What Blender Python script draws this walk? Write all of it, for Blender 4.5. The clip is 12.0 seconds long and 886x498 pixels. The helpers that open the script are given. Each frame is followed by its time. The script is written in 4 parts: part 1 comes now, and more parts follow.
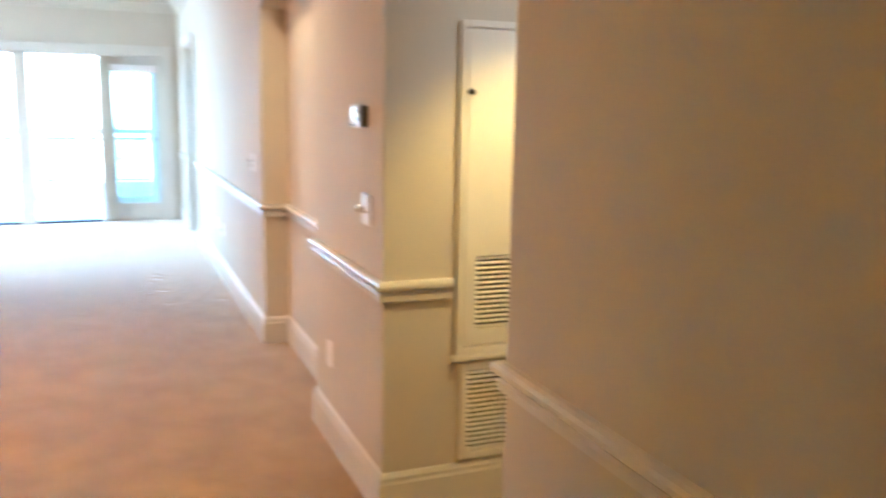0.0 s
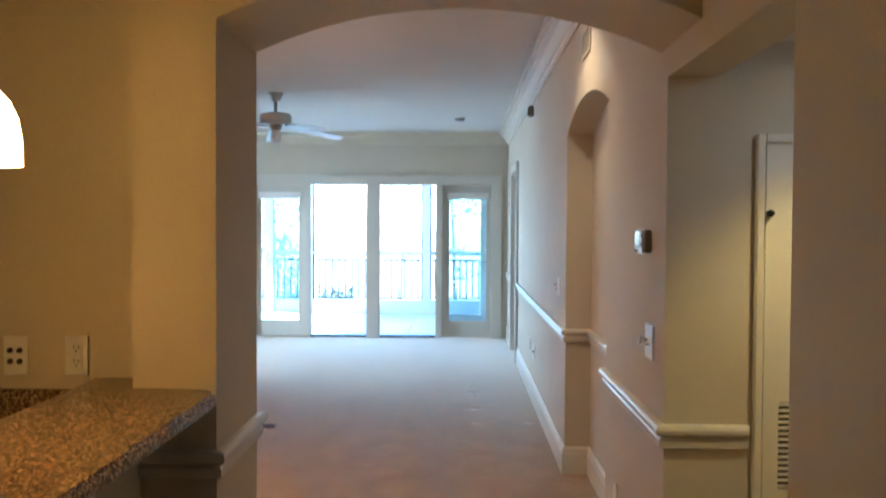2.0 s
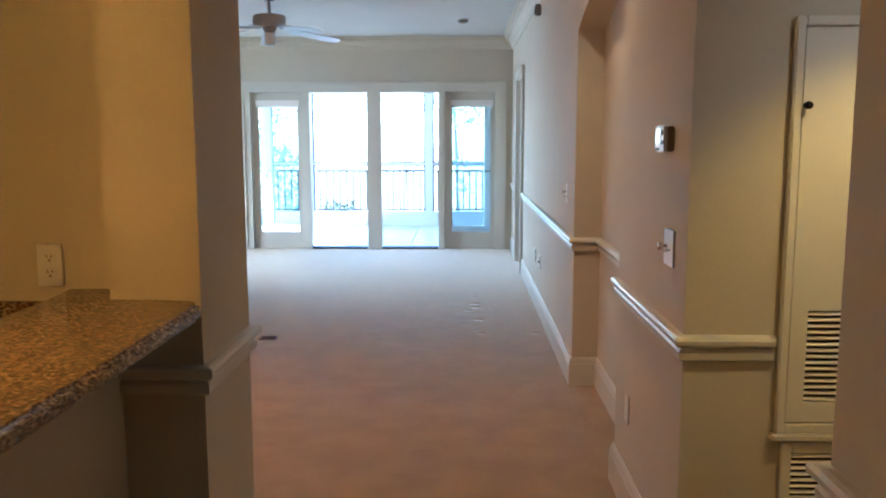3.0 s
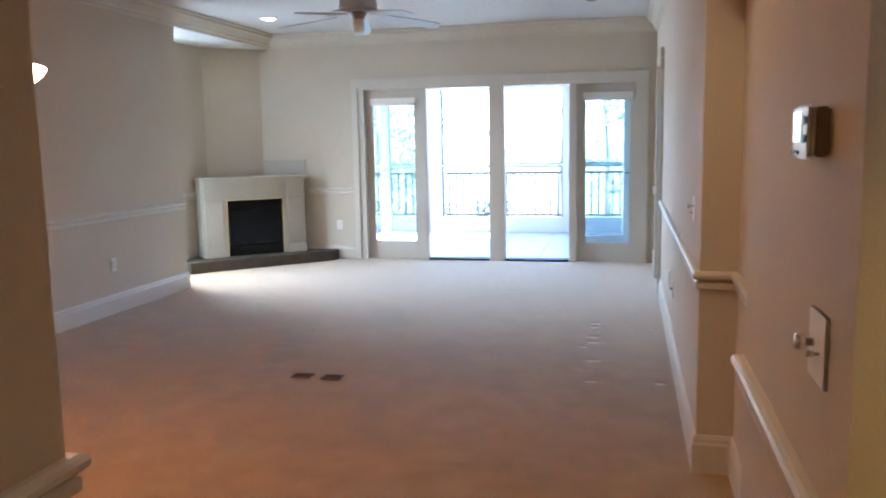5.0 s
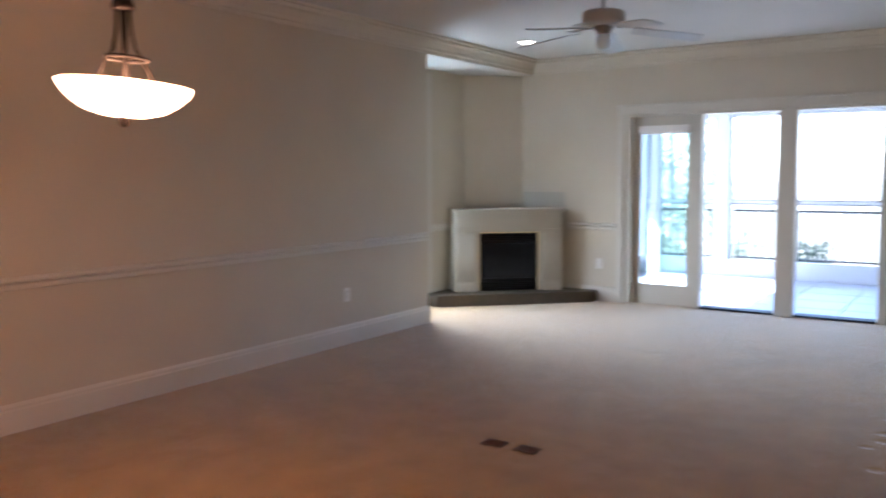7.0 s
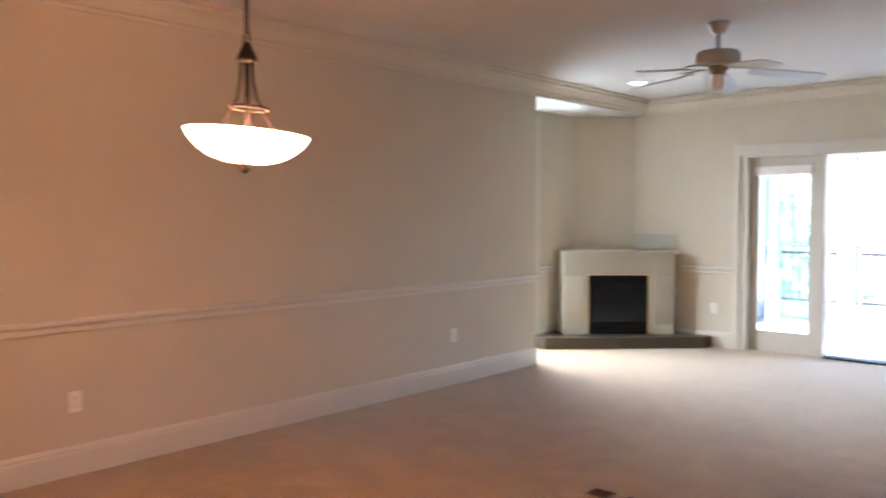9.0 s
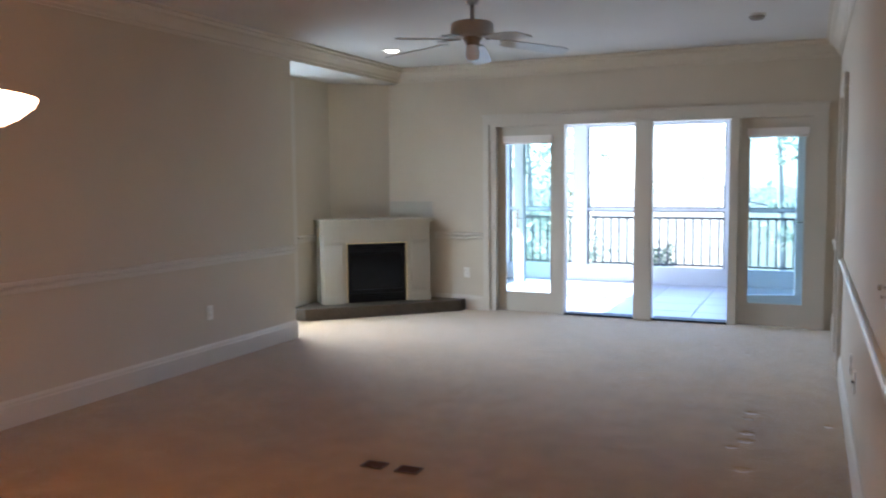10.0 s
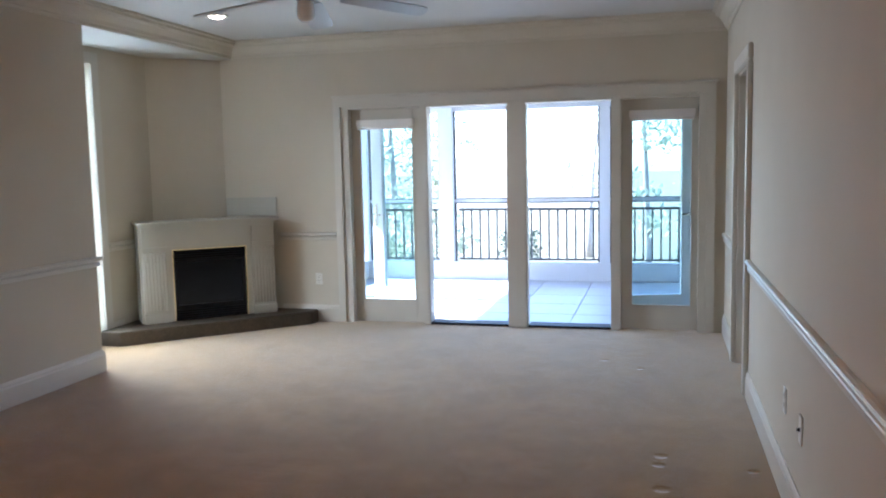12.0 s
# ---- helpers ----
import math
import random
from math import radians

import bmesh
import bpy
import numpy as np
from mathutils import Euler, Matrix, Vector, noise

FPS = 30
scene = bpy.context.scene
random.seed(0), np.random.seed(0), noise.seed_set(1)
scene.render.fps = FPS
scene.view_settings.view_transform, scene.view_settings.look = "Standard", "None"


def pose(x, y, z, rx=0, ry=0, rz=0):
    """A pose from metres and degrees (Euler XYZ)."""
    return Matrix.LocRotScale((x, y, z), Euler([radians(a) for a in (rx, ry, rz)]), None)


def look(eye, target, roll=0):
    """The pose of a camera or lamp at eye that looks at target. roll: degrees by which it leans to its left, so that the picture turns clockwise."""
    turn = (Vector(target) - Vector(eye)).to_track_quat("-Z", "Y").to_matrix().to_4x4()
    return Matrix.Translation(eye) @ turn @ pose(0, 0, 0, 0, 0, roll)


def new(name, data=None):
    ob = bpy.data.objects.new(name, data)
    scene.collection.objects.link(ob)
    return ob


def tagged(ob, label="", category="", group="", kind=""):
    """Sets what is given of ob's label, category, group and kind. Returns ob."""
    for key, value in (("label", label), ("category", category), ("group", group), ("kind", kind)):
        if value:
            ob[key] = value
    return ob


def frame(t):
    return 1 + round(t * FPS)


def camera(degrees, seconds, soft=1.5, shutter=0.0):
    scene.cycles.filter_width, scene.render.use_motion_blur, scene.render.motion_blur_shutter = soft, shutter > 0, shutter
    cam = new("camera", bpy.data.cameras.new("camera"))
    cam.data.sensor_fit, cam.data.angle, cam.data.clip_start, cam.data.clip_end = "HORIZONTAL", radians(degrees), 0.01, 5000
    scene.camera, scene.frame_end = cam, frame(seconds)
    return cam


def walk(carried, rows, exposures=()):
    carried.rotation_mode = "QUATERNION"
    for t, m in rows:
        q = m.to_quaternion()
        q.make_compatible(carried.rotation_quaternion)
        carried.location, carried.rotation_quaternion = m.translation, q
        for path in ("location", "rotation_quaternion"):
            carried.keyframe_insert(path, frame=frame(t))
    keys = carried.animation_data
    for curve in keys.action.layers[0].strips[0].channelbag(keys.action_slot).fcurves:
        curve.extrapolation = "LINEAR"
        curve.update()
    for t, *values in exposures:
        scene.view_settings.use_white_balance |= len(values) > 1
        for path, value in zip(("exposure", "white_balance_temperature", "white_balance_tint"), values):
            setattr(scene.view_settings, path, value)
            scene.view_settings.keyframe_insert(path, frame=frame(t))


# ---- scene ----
cam = camera(56.7, 12.0, soft=1.9, shutter=0.5)
PATH = [
    (0, (0.041, -0.625, 1.468), (0.784, 1.201, 1.131), 1.0),
    (0.5, (0.181, -0.595, 1.474), (0.462, 1.372, 1.243), 0.7),
    (1, (0.206, -0.532, 1.493), (0.322, 1.464, 1.486), 0.1),
    (1.5, (0.247, -0.535, 1.499), (0.253, 1.464, 1.548), 0.2),
    (2, (0.264, -0.517, 1.481), (0.223, 1.482, 1.427), 0.3),
    (2.5, (0.252, -0.446, 1.454), (0.203, 1.543, 1.252), 0.0),
    (2.7, (0.238, -0.41, 1.444), (0.195, 1.575, 1.201), -0.1),
    (4.3, (0.515, 0.451, 1.426), (0.303, 2.418, 1.134), 0.4),
    (4.5, (0.538, 0.567, 1.441), (0.271, 2.529, 1.156), 0.3),
    (5, (0.604, 0.872, 1.434), (0.166, 2.805, 1.17), -1.0),
    (5.5, (0.641, 1.144, 1.425), (0.129, 3.062, 1.18), -1.3),
    (6, (0.635, 1.446, 1.441), (0.127, 3.368, 1.223), -1.2),
    (6.5, (0.706, 1.691, 1.429), (-0.003, 3.551, 1.238), -1.0),
    (7, (0.803, 1.797, 1.431), (-0.306, 3.451, 1.249), -0.3),
    (7.2, (0.804, 1.79, 1.431), (-0.416, 3.364, 1.246), -0.2),
    (8.0, (0.822, 1.782, 1.446), (-0.693, 3.079, 1.313), -0.1),
    (8.8, (0.828, 1.78, 1.466), (-0.576, 3.202, 1.376), 0.0),
    (9, (0.814, 1.795, 1.455), (-0.507, 3.294, 1.367), 0.0),
    (9.5, (0.725, 1.809, 1.448), (-0.305, 3.519, 1.339), -0.1),
    (10, (0.667, 1.868, 1.463), (-0.146, 3.688, 1.295), -0.5),
    (10.5, (0.605, 2.032, 1.464), (-0.105, 3.89, 1.25), -0.9),
    (11, (0.559, 2.311, 1.477), (-0.099, 4.186, 1.252), -1.0),
    (11.5, (0.42, 2.694, 1.48), (-0.148, 4.6, 1.268), -1.4),
    (12, (0.354, 3.029, 1.495), (-0.155, 4.953, 1.292), -1.2),
]
EXPOSURES = [(0.0, 5.28, 4400, 7), (0.3, 4.75, 4250, 6), (0.5, 4.20, 4050, 4), (0.9, 4.20, 4050, 4), (1.5, 4.15, 4200, 4), (2.7, 3.97, 4400, 6), (4.3, 3.97, 4870, 17), (5.5, 3.60, 4820, 16), (6.5, 3.39, 4920, 16),
             (7.0, 3.36, 5020, 19), (8.0, 3.79, 5270, 19), (8.8, 4.06, 5370, 20), (9.0, 3.96, 5370, 20), (9.5, 3.36, 5170, 17), (10.0, 3.16, 5070, 17), (10.5, 3.21, 5020, 17), (12.0, 3.16, 5020, 16)]
walk(cam, [(t, look(eye, target, roll)) for t, eye, target, roll in PATH], EXPOSURES)

# ---- light ----
world = bpy.data.worlds.new("sky")
scene.world = world
world.use_nodes = True
SUN = Vector((-0.755, 0.03, 0.65)).normalized()
wn = world.node_tree.nodes
sky = wn.new("ShaderNodeTexSky")
sky.sky_type, sky.sun_disc = "NISHITA", False
sky.sun_elevation = math.asin(SUN.z)
sky.sun_rotation = math.atan2(SUN.x, SUN.y)
sky.air_density, sky.dust_density = 1.0, 1.0
world.node_tree.links.new(sky.outputs[0], wn["Background"].inputs[0])
wn["Background"].inputs[1].default_value = 0.15


def lamp(name, kind, energy, colour, m):
    data = bpy.data.lights.new(name, kind)
    data.energy, data.color = energy, colour
    ob = new(name, data)
    ob.matrix_world = m
    return ob


sun = lamp("sun", "SUN", 5.0, (1.0, 0.93, 0.82), look(SUN * 50, (0, 0, 0)))
sun.data.angle = radians(0.6)
dining = lamp("dining_bulb", "POINT", 0.04, (1.0, 0.40, 0.16), pose(-1.925, 3.73, 1.76))
dining.data.shadow_soft_size = 0.07
kitchen_bulb = lamp("kitchen_bulb", "POINT", 0.12, (1.0, 0.40, 0.05), pose(-0.63, 1.0, 1.625))
kitchen_bulb.data.shadow_soft_size = 0.04
closet_spot = lamp("closet_lamp", "SPOT", 3.9, (1.0, 0.56, 0.09), look((1.42, 1.50, 2.03), (1.45, 1.75, 0.9)))
closet_spot.data.spot_size, closet_spot.data.spot_blend, closet_spot.data.shadow_soft_size = radians(96), 0.7, 0.05
niche_spot = lamp("niche_lamp", "SPOT", 3.2, (1.0, 0.57, 0.19), look((0.55, 3.55, 2.69), (0.62, 3.55, 0)))
niche_spot.data.spot_size, niche_spot.data.spot_blend, niche_spot.data.shadow_soft_size = radians(120), 0.7, 0.05
hearth_spot = lamp("hearth_lamp", "SPOT", 0.38, (1.0, 0.70, 0.34), look((-3.08, 9.08, 2.68), (-3.12, 9.1, 0)))
hearth_spot.data.spot_size, hearth_spot.data.spot_blend, hearth_spot.data.shadow_soft_size = radians(120), 0.7, 0.05
# area lamps added in the alcove window opening for its daylight, tilted down
AX0 = -4.345
for k in range(5):
    z = 0.40 + 0.42 * k
    alcove_fill = lamp("alcove_window_fill", "AREA", 0.80, (0.98, 0.98, 0.90), look((AX0, 8.775, z), (AX0 + 1.0, 8.72, z - 0.34)))
    alcove_fill.data.shape, alcove_fill.data.size, alcove_fill.data.size_y = "RECTANGLE", 0.64, 0.20
    alcove_fill.data.spread = radians(112)
# unseen lamp, added behind the start of the walk to warm the hall
hall_fill = lamp("hall_fill", "SPOT", 0.015, (1.0, 0.60, 0.20), look((0.2, -1.8, 2.66), (0.2, -1.8, 0)))
hall_fill.data.spot_size, hall_fill.data.spot_blend, hall_fill.data.shadow_soft_size = radians(150), 0.6, 0.06


# ---- materials ----
def material(name, colour, rough=0.5, metal=0.0, tint=None, scale=8.0, amount=0.5, grain=0.0, grain_scale=200.0, relief=0.0, relief_scale=60.0, spec=0.5, random_tint=0.0):
    """Principled paint with a broad variation, a fine grain and a fine relief."""
    m = bpy.data.materials.new(name)
    m.use_nodes = True
    n, l = m.node_tree.nodes, m.node_tree.links
    p = n["Principled BSDF"]
    p.inputs["Roughness"].default_value, p.inputs["Metallic"].default_value = rough, metal
    p.inputs["Specular IOR Level"].default_value = spec
    co = n.new("ShaderNodeTexCoord")
    out = None
    if tint:
        a = n.new("ShaderNodeTexNoise")
        a.inputs["Scale"].default_value, a.inputs["Detail"].default_value = scale, 5
        l.new(co.outputs["Object"], a.inputs["Vector"])
        r = n.new("ShaderNodeMapRange")
        r.inputs["From Min"].default_value, r.inputs["From Max"].default_value = 0.35, 0.65
        r.inputs["To Max"].default_value = amount
        l.new(a.outputs["Fac"], r.inputs["Value"])
        mix = n.new("ShaderNodeMix")
        mix.data_type = "RGBA"
        mix.inputs["A"].default_value, mix.inputs["B"].default_value = (*colour, 1), (*tint, 1)
        l.new(r.outputs[0], mix.inputs["Factor"])
        out = mix.outputs["Result"]
    if grain and out:
        g = n.new("ShaderNodeTexNoise")
        g.inputs["Scale"].default_value, g.inputs["Detail"].default_value = grain_scale, 3
        l.new(co.outputs["Object"], g.inputs["Vector"])
        r2 = n.new("ShaderNodeMapRange")
        r2.inputs["From Min"].default_value, r2.inputs["From Max"].default_value = 0.3, 0.7
        r2.inputs["To Min"].default_value, r2.inputs["To Max"].default_value = 1 - grain, 1 + grain
        l.new(g.outputs["Fac"], r2.inputs["Value"])
        hv = n.new("ShaderNodeHueSaturation")
        l.new(out, hv.inputs["Color"])
        l.new(r2.outputs[0], hv.inputs["Value"])
        out = hv.outputs["Color"]
    if random_tint and out:
        info = n.new("ShaderNodeObjectInfo")
        r3 = n.new("ShaderNodeMapRange")
        r3.inputs["To Min"].default_value, r3.inputs["To Max"].default_value = 1 - random_tint, 1 + random_tint
        l.new(info.outputs["Random"], r3.inputs["Value"])
        hv2 = n.new("ShaderNodeHueSaturation")
        l.new(out, hv2.inputs["Color"])
        l.new(r3.outputs[0], hv2.inputs["Value"])
        out = hv2.outputs["Color"]
    if out:
        l.new(out, p.inputs["Base Color"])
    else:
        p.inputs["Base Color"].default_value = (*colour, 1)
    if relief:
        b = n.new("ShaderNodeTexNoise")
        b.inputs["Scale"].default_value, b.inputs["Detail"].default_value = relief_scale, 4
        l.new(co.outputs["Object"], b.inputs["Vector"])
        bump = n.new("ShaderNodeBump")
        bump.inputs["Strength"].default_value, bump.inputs["Distance"].default_value = 0.6, relief
        l.new(b.outputs["Fac"], bump.inputs["Height"])
        l.new(bump.outputs[0], p.inputs["Normal"])
    return m


def glowing(name, colour, strength):
    m = bpy.data.materials.new(name)
    m.use_nodes = True
    p = m.node_tree.nodes["Principled BSDF"]
    p.inputs["Base Color"].default_value = (0.8, 0.75, 0.65, 1)
    p.inputs["Emission Color"].default_value = (*colour, 1)
    p.inputs["Emission Strength"].default_value = strength
    return m


def pane_glass(name, tint):
    m = bpy.data.materials.new(name)
    m.use_nodes = True
    n, l = m.node_tree.nodes, m.node_tree.links
    n.remove(n["Principled BSDF"])
    t, g, f, mix = n.new("ShaderNodeBsdfTransparent"), n.new("ShaderNodeBsdfGlossy"), n.new("ShaderNodeLayerWeight"), n.new("ShaderNodeMixShader")
    t.inputs["Color"].default_value = (*tint, 1)
    g.inputs["Roughness"].default_value = 0.03
    f.inputs["Blend"].default_value = 0.5
    power, lift = n.new("ShaderNodeMath"), n.new("ShaderNodeMath")
    power.operation, lift.operation = "POWER", "MULTIPLY_ADD"
    power.inputs[1].default_value = 5.0
    lift.inputs[1].default_value, lift.inputs[2].default_value = 0.35, 0.035
    l.new(f.outputs["Facing"], power.inputs[0])
    l.new(power.outputs[0], lift.inputs[0])
    l.new(lift.outputs[0], mix.inputs[0])
    l.new(t.outputs[0], mix.inputs[1])
    l.new(g.outputs[0], mix.inputs[2])
    l.new(mix.outputs[0], n["Material Output"].inputs[0])
    return m


def translucent_cloth(name, colour):
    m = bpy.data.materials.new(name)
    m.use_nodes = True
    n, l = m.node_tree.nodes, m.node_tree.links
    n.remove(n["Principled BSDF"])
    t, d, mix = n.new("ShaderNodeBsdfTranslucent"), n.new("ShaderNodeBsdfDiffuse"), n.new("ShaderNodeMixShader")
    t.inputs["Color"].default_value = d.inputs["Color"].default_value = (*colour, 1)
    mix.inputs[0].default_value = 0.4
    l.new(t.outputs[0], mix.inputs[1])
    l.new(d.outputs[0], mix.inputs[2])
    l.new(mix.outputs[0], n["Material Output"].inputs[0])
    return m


def carpet_pile():
    """Cut-pile beige carpet: traffic shading, brushed streaks, mottled pile and fibre relief."""
    m = material("carpet", (0.335, 0.220, 0.098), 0.80, tint=(0.285, 0.184, 0.079), scale=1.1, amount=0.8, grain=0.22, grain_scale=140, spec=0.12)
    n, l = m.node_tree.nodes, m.node_tree.links
    p = n["Principled BSDF"]
    p.inputs["Sheen Weight"].default_value = 1.0
    p.inputs["Sheen Roughness"].default_value = 0.26
    p.inputs["Sheen Tint"].default_value = (0.98, 0.955, 0.87, 1)
    co = n.new("ShaderNodeTexCoord")
    stretch = n.new("ShaderNodeMapping")
    stretch.inputs["Scale"].default_value = (1.15, 1.0, 1.0)
    stretch.inputs["Rotation"].default_value = (0, 0, 0.35)
    l.new(co.outputs["Object"], stretch.inputs["Vector"])
    streak = n.new("ShaderNodeTexNoise")
    streak.inputs["Scale"].default_value, streak.inputs["Detail"].default_value = 4.6, 6
    l.new(stretch.outputs[0], streak.inputs["Vector"])
    r = n.new("ShaderNodeMapRange")
    r.inputs["From Min"].default_value, r.inputs["From Max"].default_value = 0.35, 0.65
    r.inputs["To Min"].default_value, r.inputs["To Max"].default_value = 0.88, 1.09
    l.new(streak.outputs["Fac"], r.inputs["Value"])
    hv = n.new("ShaderNodeHueSaturation")
    l.new(p.inputs["Base Color"].links[0].from_socket, hv.inputs["Color"])
    l.new(r.outputs[0], hv.inputs["Value"])
    l.new(hv.outputs["Color"], p.inputs["Base Color"])
    pile, lumps = n.new("ShaderNodeTexNoise"), n.new("ShaderNodeTexNoise")
    pile.inputs["Scale"].default_value, pile.inputs["Detail"].default_value = 110, 4
    lumps.inputs["Scale"].default_value, lumps.inputs["Detail"].default_value = 9, 3
    for t in (pile, lumps):
        l.new(co.outputs["Object"], t.inputs["Vector"])
    fine, broad = n.new("ShaderNodeBump"), n.new("ShaderNodeBump")
    fine.inputs["Strength"].default_value, fine.inputs["Distance"].default_value = 0.6, 0.006
    broad.inputs["Strength"].default_value, broad.inputs["Distance"].default_value = 0.22, 0.012
    l.new(pile.outputs["Fac"], fine.inputs["Height"])
    l.new(lumps.outputs["Fac"], broad.inputs["Height"])
    # dents left by furniture feet
    total = None
    for x, y, size in ((0.375, 6.63, 0.055), (0.31, 6.49, 0.04), (0.39, 6.14, 0.055), (0.395, 5.67, 0.04), (0.80, 5.69, 0.045), (0.80, 7.09, 0.035), (0.37, 7.22, 0.045), (0.36, 7.09, 0.04), (0.37, 6.78, 0.05), (-0.04, 9.24, 0.04), (0.23, 9.02, 0.035)):
        far = n.new("ShaderNodeVectorMath")
        far.operation = "DISTANCE"
        far.inputs[1].default_value = (x, y, 0)
        l.new(co.outputs["Object"], far.inputs[0])
        dip = n.new("ShaderNodeMapRange")
        dip.interpolation_type = "SMOOTHSTEP"
        dip.inputs["From Min"].default_value, dip.inputs["From Max"].default_value = size * 0.3, size
        l.new(far.outputs["Value"], dip.inputs["Value"])
        if total is None:
            total = dip.outputs[0]
        else:
            add = n.new("ShaderNodeMath")
            add.operation = "ADD"
            l.new(total, add.inputs[0])
            l.new(dip.outputs[0], add.inputs[1])
            total = add.outputs[0]
    dents = n.new("ShaderNodeBump")
    dents.inputs["Strength"].default_value, dents.inputs["Distance"].default_value = 0.7, 0.013
    l.new(total, dents.inputs["Height"])
    l.new(broad.outputs[0], dents.inputs["Normal"])
    l.new(dents.outputs[0], fine.inputs["Normal"])
    l.new(fine.outputs[0], p.inputs["Normal"])
    return m


def granite():
    m = bpy.data.materials.new("granite")
    m.use_nodes = True
    n, l = m.node_tree.nodes, m.node_tree.links
    p = n["Principled BSDF"]
    p.inputs["Roughness"].default_value = 0.18
    co = n.new("ShaderNodeTexCoord")
    v = n.new("ShaderNodeTexVoronoi")
    v.inputs["Scale"].default_value = 210
    a = n.new("ShaderNodeTexNoise")
    a.inputs["Scale"].default_value, a.inputs["Detail"].default_value = 80, 6
    l.new(co.outputs["Object"], v.inputs["Vector"])
    l.new(co.outputs["Object"], a.inputs["Vector"])
    mix = n.new("ShaderNodeMix")
    mix.data_type = "FLOAT"
    mix.inputs["Factor"].default_value = 0.5
    sep = n.new("ShaderNodeSeparateColor")
    l.new(v.outputs["Color"], sep.inputs[0])
    l.new(sep.outputs[0], mix.inputs["A"])
    l.new(a.outputs["Fac"], mix.inputs["B"])
    ramp = n.new("ShaderNodeValToRGB")
    e = ramp.color_ramp.elements
    e[0].position, e[0].color = 0.24, (0.028, 0.018, 0.010, 1)
    e[1].position, e[1].color = 0.80, (0.42, 0.30, 0.155, 1)
    mid = ramp.color_ramp.elements.new(0.45)
    mid.color = (0.125, 0.084, 0.042, 1)
    mid2 = ramp.color_ramp.elements.new(0.58)
    mid2.color = (0.22, 0.150, 0.075, 1)
    l.new(mix.outputs["Result"], ramp.inputs[0])
    l.new(ramp.outputs[0], p.inputs["Base Color"])
    return m


WALL = material("wall_paint", (0.56, 0.505, 0.40), 0.7, tint=(0.53, 0.475, 0.37), scale=2.5, amount=0.6, grain=0.02, relief=0.0012, relief_scale=140, spec=0.3)
CEIL = material("ceiling_paint", (0.62, 0.605, 0.575), 0.85, tint=(0.58, 0.565, 0.535), scale=1.7, amount=0.5, grain=0.02, relief=0.0015, relief_scale=90, spec=0.2)
TRIM = material("trim_paint", (0.60, 0.565, 0.485), 0.34, tint=(0.57, 0.535, 0.455), scale=4, amount=0.5, grain=0.015)
CREAM = material("crown_paint", (0.58, 0.53, 0.43), 0.5, tint=(0.55, 0.50, 0.40), scale=4, amount=0.5, grain=0.015)
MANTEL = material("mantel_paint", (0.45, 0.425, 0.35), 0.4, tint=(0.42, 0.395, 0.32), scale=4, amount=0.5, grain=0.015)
CARPET = carpet_pile()
GRANITE = granite()
HEARTH = material("hearth_slate", (0.058, 0.044, 0.028), 0.5, tint=(0.080, 0.060, 0.038), scale=14, amount=0.8, grain=0.25, grain_scale=70, relief=0.001)
BLACK = material("black_metal", (0.006, 0.006, 0.007), 0.5, tint=(0.010, 0.010, 0.011), scale=30, spec=0.25)
DARKGLASS = material("firebox_glass", (0.004, 0.004, 0.005), 0.15, spec=0.2)
BRASS = material("brass", (0.86, 0.72, 0.38), 0.3, metal=0.7, tint=(0.78, 0.64, 0.33), scale=40)
CHROME = material("nickel", (0.66, 0.62, 0.55), 0.25, metal=1.0, tint=(0.58, 0.54, 0.48), scale=40)
BRONZE = material("bronze", (0.010, 0.008, 0.007), 0.5, tint=(0.016, 0.012, 0.010), scale=30, spec=0.15)
PLASTIC = material("white_plastic", (0.78, 0.76, 0.70), 0.35, tint=(0.75, 0.73, 0.67), scale=20)
OUTLETBROWN = material("brown_metal", (0.060, 0.026, 0.014), 0.75, tint=(0.08, 0.034, 0.018), scale=30, spec=0.1)
RIMBROWN = material("tan_metal", (0.09, 0.05, 0.03), 0.4, tint=(0.07, 0.04, 0.024), scale=30)
# grey plastic, darkened to carry the shade on the thermostat box's side
SHADEDGREY = material("shade_darkened_grey", (0.22, 0.195, 0.165), 0.5, tint=(0.19, 0.17, 0.145), scale=20)
DARK = material("dark_plastic", (0.02, 0.018, 0.016), 0.4)
LCD = material("display", (0.42, 0.47, 0.50), 0.12)
FANWHITE = material("fan_enamel", (0.44, 0.45, 0.455), 0.3, tint=(0.40, 0.41, 0.415), scale=12)
FROST = material("frosted_glass", (0.78, 0.85, 0.90), 0.25)
# near-black that paints the shade between louvre slats
SLOTSHADE = material("painted_slot_shade", (0.02, 0.016, 0.012), 0.9)
CABINET = material("closet_door_paint", (0.72, 0.68, 0.59), 0.42, tint=(0.69, 0.65, 0.56), scale=5, amount=0.5)
GLASS = pane_glass("clear_glass", (0.94, 0.97, 0.97))
TEAL = pane_glass("tinted_glass", (0.85, 0.92, 0.935))
# first cloth is for a sheet added to soften the sun in the alcove
SUNDIFFUSER = translucent_cloth("translucent_cloth", (0.88, 0.93, 0.92))
ROLLCLOTH = translucent_cloth("rolled_blind_cloth", (0.93, 0.87, 0.82))
TILE = material("porch_tile", (0.40, 0.41, 0.42), 0.35, tint=(0.35, 0.36, 0.37), scale=6, amount=0.6, grain=0.06, random_tint=0.05)
GROUT = material("grout", (0.26, 0.26, 0.26), 0.9, tint=(0.22, 0.22, 0.22), scale=30)
LEAFPAINT = material("door_leaf_paint", (0.80, 0.83, 0.85), 0.4, tint=(0.76, 0.79, 0.81), scale=4, amount=0.5)
